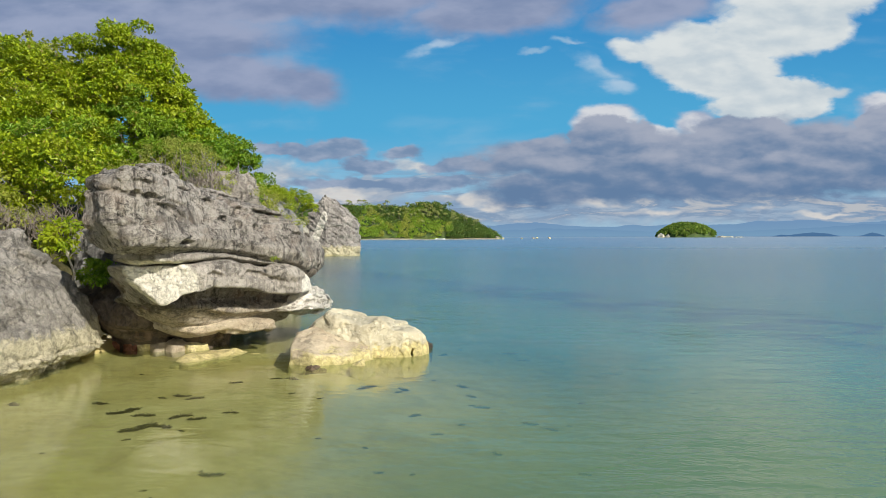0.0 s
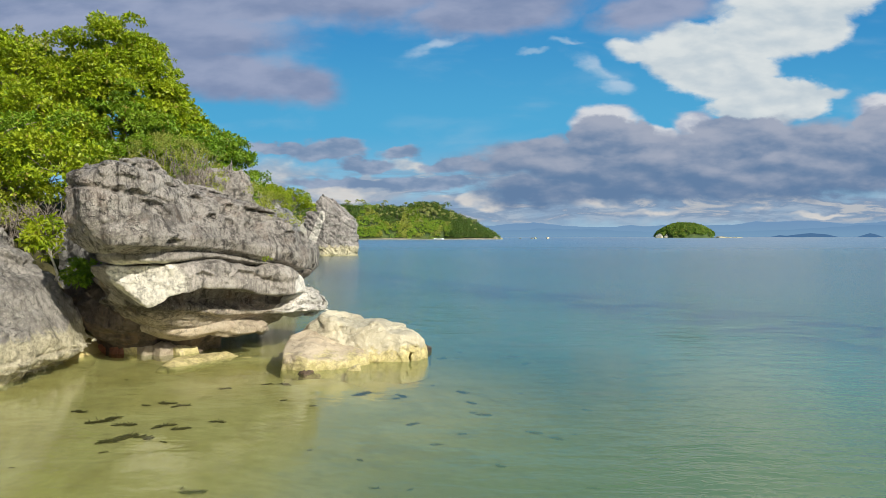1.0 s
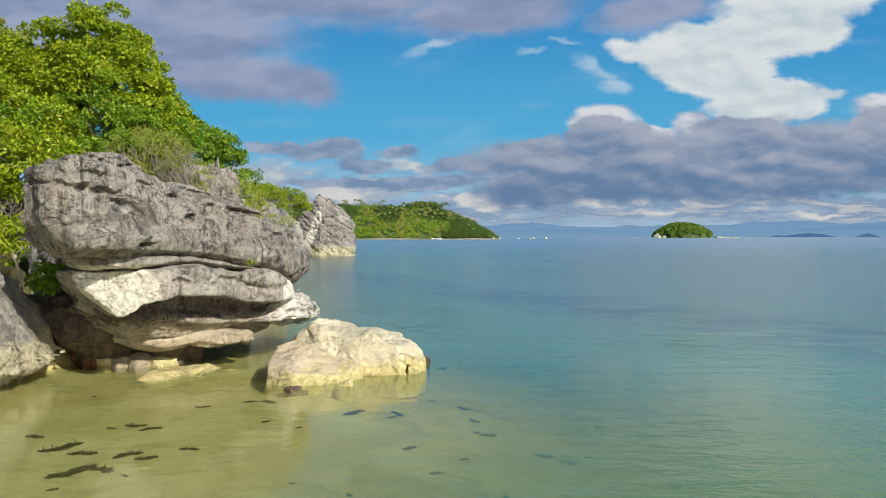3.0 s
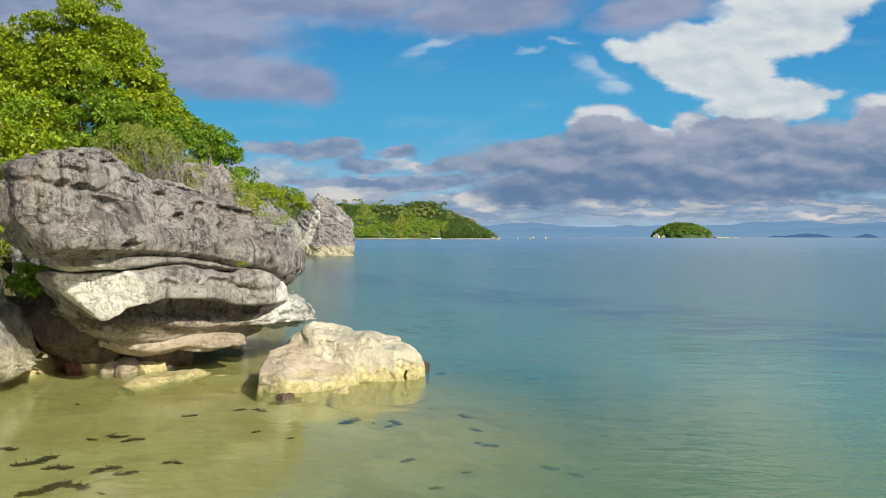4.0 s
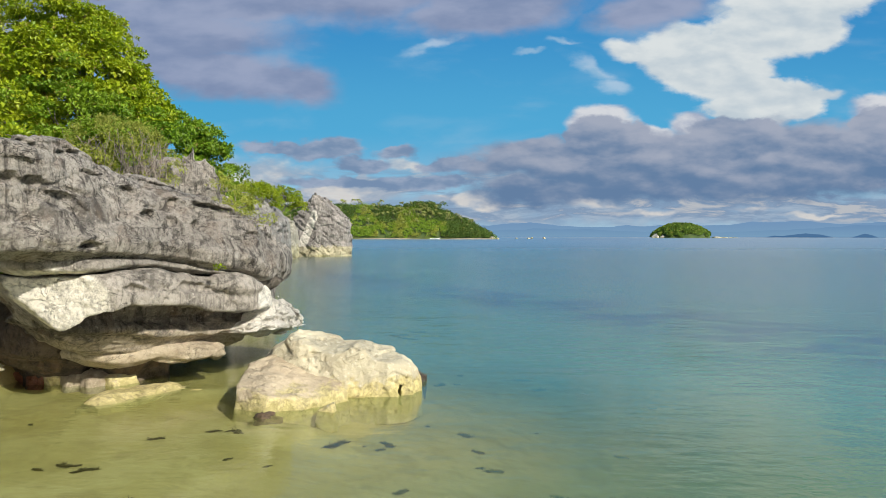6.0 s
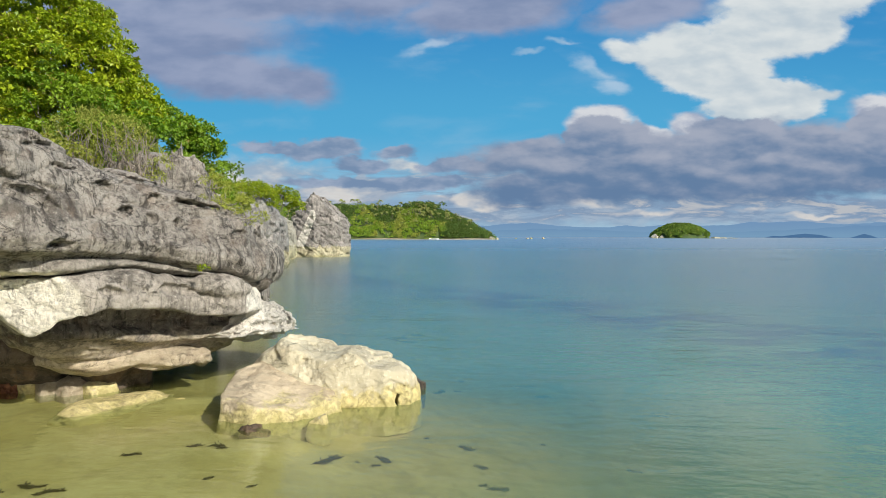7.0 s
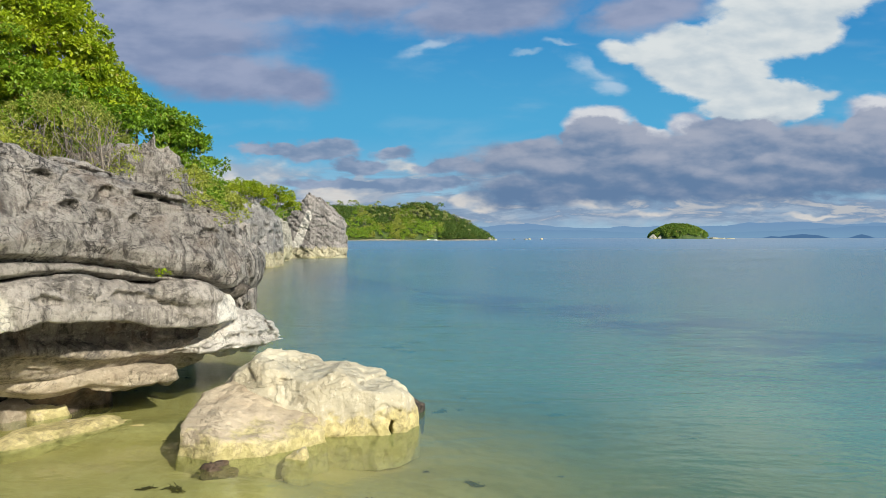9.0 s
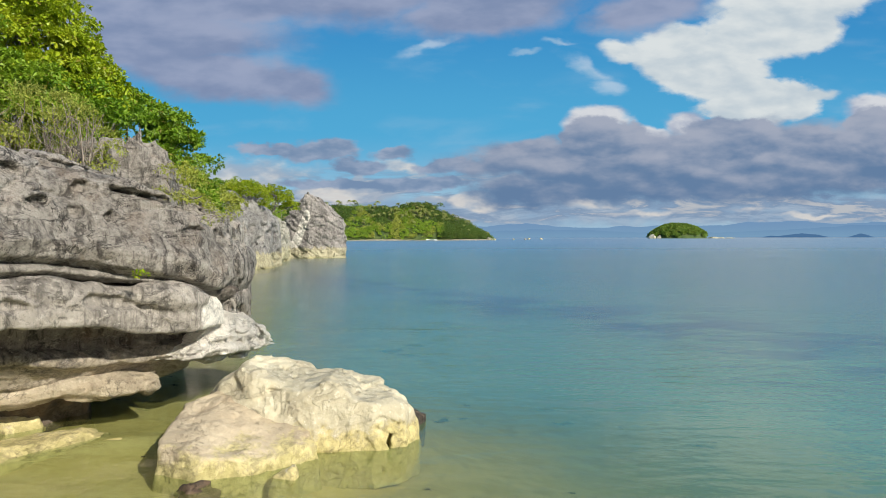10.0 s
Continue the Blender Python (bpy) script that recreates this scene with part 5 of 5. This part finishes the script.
# sapling on the shore boulder
sap = thing("sapling", (-14.3, 24.2, 2.0), "young tree with a pale bent stem and drooping leaves", "tree")
rs = random.Random(5)
stem = [Vector(p) for p in ((-14.0, 24.1, 2.1), (-14.12, 24.1, 2.7), (-13.95, 24.1, 3.2), (-14.2, 24.15, 3.8), (-14.6, 24.2, 4.5))]
part("trunk", tubes("trunk", [(stem, 0.06, 0.03)] + [(bent(stem[3], stem[3] + Vector((rs.uniform(-0.9, 0.7), rs.uniform(-0.5, 0.5), rs.uniform(0.2, 1.1))), rs, 0.08, 4), 0.02, 0.008) for _ in range(9)]),
     bark_material("bark_pale", (0.55, 0.50, 0.40), (0.30, 0.27, 0.21)), sap, "pale bent stem")
part("crown", crown_mesh("crown", ((-14.9, 24.3, 4.45, 0.6, 0.5, 0.42), (-14.45, 24.2, 4.95, 0.35, 0.35, 0.35), (-14.3, 24.2, 4.0, 0.3, 0.3, 0.25)), 33, leaf=0.19, clump=0.25, gap=0.42, sprays=7, each=6, droop=0.35, wide=0.2), leaf_bright, sap, "drooping light green leaves")
single("shade_bush", crown_mesh("shade_bush", ((-13.3, 24.4, 3.1, 0.55, 0.4, 0.4),), 34, gap=0.3, clump=0.22, leaf=0.16), leaf_deep, (-13.3, 24.4, 2.6), "small green bush in the shaded cleft", "bush")
single("grass_tuft", crown_mesh("grass_tuft", ((-6.45, 24.36, 3.70, 0.09, 0.06, 0.03),), 35, leaf=0.08, gap=0.08, clump=0.04, sprays=3), leaf_bright, (-6.50, 24.32, 3.68), "small green tuft in a rock seam", "plant")

# ---- sea grass on the floor ----
rng = random.Random(8)


def weed_mesh(x, y, size, seed):
    """Limp dark blades lying along a bent strand."""
    r = np.random.default_rng(seed)
    z = float(ground_z(np.array([float(x)]), np.array([float(y)]))[0])
    m = 6 + int(260 * size)
    turn = r.uniform(-0.9, 0.9)
    q = r.uniform(-1.5, 1.5, m)
    dx, dy = 0.22 * size * q, 0.035 * size * r.normal(size=m) + 0.06 * size * np.sin(2.2 * q + seed)
    c = np.stack([x + dx * math.cos(turn) - dy * math.sin(turn), y + dx * math.sin(turn) + dy * math.cos(turn), np.full(m, z + 0.01)], 1)
    a = np.stack([r.normal(size=m), r.normal(size=m) * 0.35, 0.05 + 0.18 * r.random(m)], 1)
    n = np.tile(np.array((0.0, 0.0, 1.0)), (m, 1)) + 0.3 * unit(r, m)
    return leaf_mesh("seagrass_clump", c, a, n, 0.115 * size ** 0.5, r, 0.08, 0.1), z


for x, y, s in ((0.62, 24.4, 0.9), (0.94, 23.2, 0.7), (1.26, 22.0, 1.0), (1.58, 17.9, 0.6), (-7.4, 19.3, 0.8), (-8.0, 17.4, 0.9), (-6.5, 17.2, 0.7), (-5.8, 17.9, 0.6), (-0.84, 19.9, 0.7), (-0.1, 18.6, 0.5),
                (2.8, 21.1, 1.0), (3.5, 20.9, 0.8), (-8.7, 17.7, 1.3), (-7.6, 16.3, 1.4), (-7.1, 16.5, 1.0), (-7.0, 17.4, 0.9), (-7.9, 19.5, 0.8), (-9.8, 18.4, 0.7), (-4.8, 13.7, 1.0), (-12.1, 18.1, 0.7),
                (1.9, 14.9, 0.7), (5.2, 24.6, 0.6), (6.1, 19.8, 0.6), (3.9, 17.4, 0.5), (7.8, 30.5, 1.0), (-0.2, 29.6, 0.9), (-1.7, 42.3, 1.6), (-2.7, 39.2, 2.2), (-2.0, 38.9, 1.6), (3.1, 32.5, 1.5), (3.6, 31.2, 1.3), (-6.9, 21.4, 0.6), (-5.7, 22.0, 0.5), (-2.6, 21.8, 1.2), (-1.4, 22.6, 0.9), (-5.1, 21.9, 0.8)):
    me, z = weed_mesh(x, y, 0.85 * s, int(1000 + 37 * x + 11 * y))
    single("seagrass_clump", me, leaf_weed, (x, y, z), "dark torn clump of seagrass in calm clear water", "seagrass", "seagrass on the sea floor")
bits = bmesh.new()
for i in range(70):
    bits.from_mesh(weed_mesh(rng.uniform(-11, 12), rng.uniform(12, 40), rng.uniform(0.08, 0.36), 500 + i)[0])
loose = bpy.data.meshes.new("seagrass_scraps")
bits.to_mesh(loose)
bits.free()
single("seagrass_scraps", loose, leaf_weed, (0, 20, -0.5), "small dark scraps of seagrass strewn over the sand", "seagrass", kind="stuff")


# ---- far headland and islet ----
def land(name, xs, ys, height, material, label):
    """A far hill as its own terrain."""
    me = grid_mesh(name, xs, ys, height)
    return single(name, me, material, (float(np.mean(xs)), float(np.mean(ys)), -2), label, "hill", kind="structure")


def woods(name, spots, seed, material, label, size):
    """Far tree crowns, each a ragged heap of leaf clumps."""
    rng = np.random.default_rng(seed)
    c, s = spots[:, :3], spots[:, 3]
    each = 90
    d = unit(rng, len(c) * each)
    d[:, 2] = np.abs(d[:, 2]) * 1.1 - 0.25
    p = np.repeat(c, each, 0) + d * (np.repeat(s, each) * (0.7 + 0.35 * rng.random(len(d))))[:, None]
    a = unit(rng, len(p)) + 0.3 * d
    n = d + np.array((0, 0, 0.5))
    me = leaf_mesh(name, p, a, n, size, rng, 0.42, 0.2)
    return single(name, me, material, (float(c[:, 0].mean()), float(c[:, 1].mean()), 0), label, "woods", kind="stuff")


soil = Nodes("far_soil")
far_soil = soil.surface(soil.mix(soil.step(soil.noise(soil.pos(), 0.08, 5), 0.4, 0.6), (0.045, 0.08, 0.02), (0.09, 0.12, 0.03)), 0.95)
bs = Nodes("far_beach")
far_beach = bs.surface(bs.mix(bs.step(bs.noise(bs.pos(), 0.15, 5), 0.4, 0.6), (0.50, 0.42, 0.28), (0.30, 0.25, 0.18)), 0.95)


HK = 0.82  # the headland is laid out larger and drawn in to its true distance


def head_z(X, Y):
    X, Y = X / HK, Y / HK
    along_ = np.interp(X, (-700, -330, -206, -113, -80, -51, -10, 31, 60, 78), (60, 63, 63, 62, 60, 64, 50, 30, 12, 0))
    back = np.clip((Y - 1140) / 70, 0, 1)
    edge = np.clip((80 - X) / 8, 0, 1)
    n = fbm(np.stack([X * 0.02, Y * 0.02, 0 * X], -1).reshape(-1, 3), 3).reshape(X.shape)
    return -2 + HK * (along_ * 0.92 * back ** 0.6 + 3 * np.clip((Y - 1130) / 10, 0, 1) + 2.5 * n * back) * edge ** 0.7


land("headland", HK * np.linspace(-700, 80, 120), HK * np.linspace(1125, 1420, 40), head_z, far_soil, "low wooded headland across the bay")
r = np.random.default_rng(40)
m = 2600
hx = HK * r.uniform(-420, 76, m)
hy = HK * (1133 + 119 * r.random(m) ** 1.5)
hz = head_z(hx, hy)
ok = hz > 0.4
sp = np.stack([hx, hy, hz + 2.0, 2.0 + 6.5 * r.random(m) ** 2.2], 1)[ok]
darker = vnoise(sp[:, :3] * 0.03 + 4.0) > 0.02
mixed = vnoise(sp[:, :3] * 0.09 + 9.0) > 0.2
woods("headland_woods", sp[~darker & ~mixed], 41, leaf_far, "dense green tropical woods on the headland", 1.4)
woods("headland_woods", sp[~darker & mixed], 45, leaf_olive, "yellow-green tree crowns on the headland", 1.4)
woods("headland_woods", sp[darker], 42, leaf_far_dark, "darker tree crowns on the headland", 1.4)
hump = HK * np.stack([r.normal(-48, 15, 40), r.uniform(1200, 1225, 40), 63 + r.uniform(-3, 3, 40), r.uniform(6, 9, 40)], 1)
woods("headland_woods", hump, 43, leaf_far_dark, "dark rounded grove on the headland's crest", 1.9)
land("headland_beach", HK * np.linspace(-420, 72, 60), HK * np.linspace(1116, 1134, 6), lambda X, Y: -1.2 + 0.16 * (Y - HK * 1116) + 0.5 * np.sin(X * 0.05), far_beach, "strip of pale sand below the woods")


def palm_master():
    rng = random.Random(3)
    ob = thing("coconut_palm", (0, 0, 0), "tall coconut palm with drooping fronds on the headland", "palm tree", "palms on the headland")
    part("trunk", tubes("trunk", [([Vector((0, 0, 0)), Vector((0.4, 0, 4)), Vector((1.0, 0, 8)), Vector((1.2, 0, 12))], 0.28, 0.18)]), bark, ob)
    vs, fs = [], []
    for j in range(17):
        a = j * 2.4
        lift = rng.uniform(-0.2, 1.0)
        L = rng.uniform(3.6, 4.6)
        d = Vector((math.cos(a), math.sin(a), 0))
        s = Vector((-math.sin(a), math.cos(a), 0))
        o = len(vs)
        for i in range(6):
            t = i / 5
            p = Vector((1.2, 0, 12)) + d * (L * t) + Vector((0, 0, L * (lift * t - 0.9 * t * t)))
            w = 0.75 * math.sin(math.pi * min(1, 0.12 + 0.88 * t)) + 0.05
            vs += [p + s * w - Vector((0, 0, 0.4 * w)), p, p - s * w - Vector((0, 0, 0.4 * w))]
        for i in range(5):
            b = o + 3 * i
            fs += [(b, b + 1, b + 4, b + 3), (b + 1, b + 2, b + 5, b + 4)]
    part("fronds", mesh_from("fronds", np.array([tuple(v) for v in vs]), np.array(fs), False), leaf_palm, ob)
    return ob


palm = palm_master()
rp = random.Random(12)
first = True
for i in range(150):
    if i < 30:
        x, y = rp.uniform(-330, -70), rp.uniform(1196, 1215)
    elif i < 116:
        x, y = rp.gauss(-60, 42), 1168 + 40 * rp.random()
    else:
        x, y = rp.uniform(-330, 40), 1150 + 60 * rp.random()
    x, y = HK * x, HK * y
    z = float(head_z(np.array([x]), np.array([y]))[0])
    s = rp.uniform(0.85, 1.15) if i < 30 else rp.uniform(0.6, 0.9)
    if z < 2:
        continue
    mm = pose(x, y, z - 0.2, rp.uniform(-6, 6), rp.uniform(-6, 6), rp.uniform(0, 360)) @ Matrix.Scale(s, 4)
    if first:
        palm.matrix_basis, first = mm, False
    else:
        copy_thing(palm, mm)


def isle_z(X, Y):
    q = ((X - 679) / 82) ** 2 + ((Y - 1905) / 60) ** 2
    n = fbm(np.stack([X * 0.03, Y * 0.03, 0 * X], -1).reshape(-1, 3), 3).reshape(X.shape)
    return -3 + np.clip(1.05 - q, 0, 1) ** 0.75 * 34 + np.clip(1.3 - q, 0, 0.3) * 14 + 1.5 * n * (q < 1.2)


land("islet", np.linspace(571, 786, 70), np.linspace(1825, 1985, 40), isle_z, far_soil, "small round wooded islet with a rocky rim")
m = 620
ix, iy = r.uniform(586, 772, m), r.uniform(1838, 1970, m)
iz = isle_z(ix, iy)
ok = iz > 1.5
woods("islet_woods", np.stack([ix, iy, iz + 3, r.uniform(4.5, 8.0, m)], 1)[ok], 44, leaf_islet, "dense round woods covering the islet", 3.6)
for x, y, rad, tall in ((596, 1880, 11, 13), (614, 1872, 8, 9), (776, 1885, 12, 4), (800, 1890, 9, 2.5), (830, 1895, 14, 1.5), (58, 938, 5, 4), (68, 950, 3.5, 2.5)):
    pts = [(x + rad * (0.75 + 0.5 * rp.random()) * math.cos(a * 0.7), y + rad * (0.75 + 0.5 * rp.random()) * math.sin(a * 0.7)) for a in range(9)]
    rock("reef_rock", pts, -2, tall + 3, 0.9, mound(pts, tall * 0.4, 0.8, tall, 0.1, k=1.0), lambda P: crag(P, 0.1, 0.1, 0.03, 0.0, 8.0), rock_pale, "bare pale rock at the islet's edge")
for x, y, rad, tall, mat in ((122, 1210, 1.6, 1.3, rock_low), (153, 1225, 2.4, 2.6, rock_pale), (177, 1228, 3.0, 3.0, rock_low), (146, 1222, 3, 1.4, rock_low)):
    pts = [(x + rad * (0.75 + 0.5 * rp.random()) * math.cos(a * 0.7), y + rad * (0.75 + 0.5 * rp.random()) * math.sin(a * 0.7)) for a in range(9)]
    rock("reef_rock", pts, -2, tall + 3, 0.5, mound(pts, tall * 0.4, 1.2, tall, 0.15, k=0.6), lambda P: crag(P, 0.1, 0.1, 0.03, 0.0, 5.0), mat, "small bare rock standing in the open sea")


# ---- small boat off the headland's beach ----
def boat(x, y, turn):
    ob = thing("moored_boat", (x, y, 0), "white wooden boat moored off the beach", "boat")
    n = 13
    rows = []
    for i in range(n):
        t = i / (n - 1) * 2 - 1
        w, up = 1.1 * (1 - abs(t) ** 2.6) + 0.03, 1.3 + 0.9 * abs(t) ** 2.5
        for a, h in ((-1.0, up), (-0.8, 0.4), (0.0, -0.3), (0.8, 0.4), (1.0, up), (0.8, up - 0.25), (-0.8, up - 0.25)):
            rows.append((7.0 * t, w * a, h))
    v = np.array(rows) + np.array((x, y, 0.0))
    f = np.array([[i * 7 + j, i * 7 + (j + 1) % 7, (i + 1) * 7 + (j + 1) % 7, (i + 1) * 7 + j] for i in range(n - 1) for j in range(7)])
    white = Nodes("boat_paint")
    paint = white.surface(white.mix(white.step(white.noise(white.pos(), 3.0, 4), 0.35, 0.65), (0.80, 0.80, 0.78), (0.66, 0.66, 0.63)), 0.5)
    part("hull", mesh_from("hull", v, f), paint, ob, "white painted hull")
    for s in (-3.2, 3.2):
        part("outrigger", tubes("outrigger", [(bent((x - 5, y + s, 0.1), (x + 5, y + s, 0.1), random.Random(2), 0.0), 0.12, 0.08)]), bark, ob, "bamboo outrigger float")
        for dx in (-2.5, 2.5):
            part("spar", tubes("spar", [(bent((x + dx, y, 1.3), (x + dx, y + s, 0.15), random.Random(2), 0.0), 0.06, 0.05)]), bark, ob)


boat(-24, 900, 0)
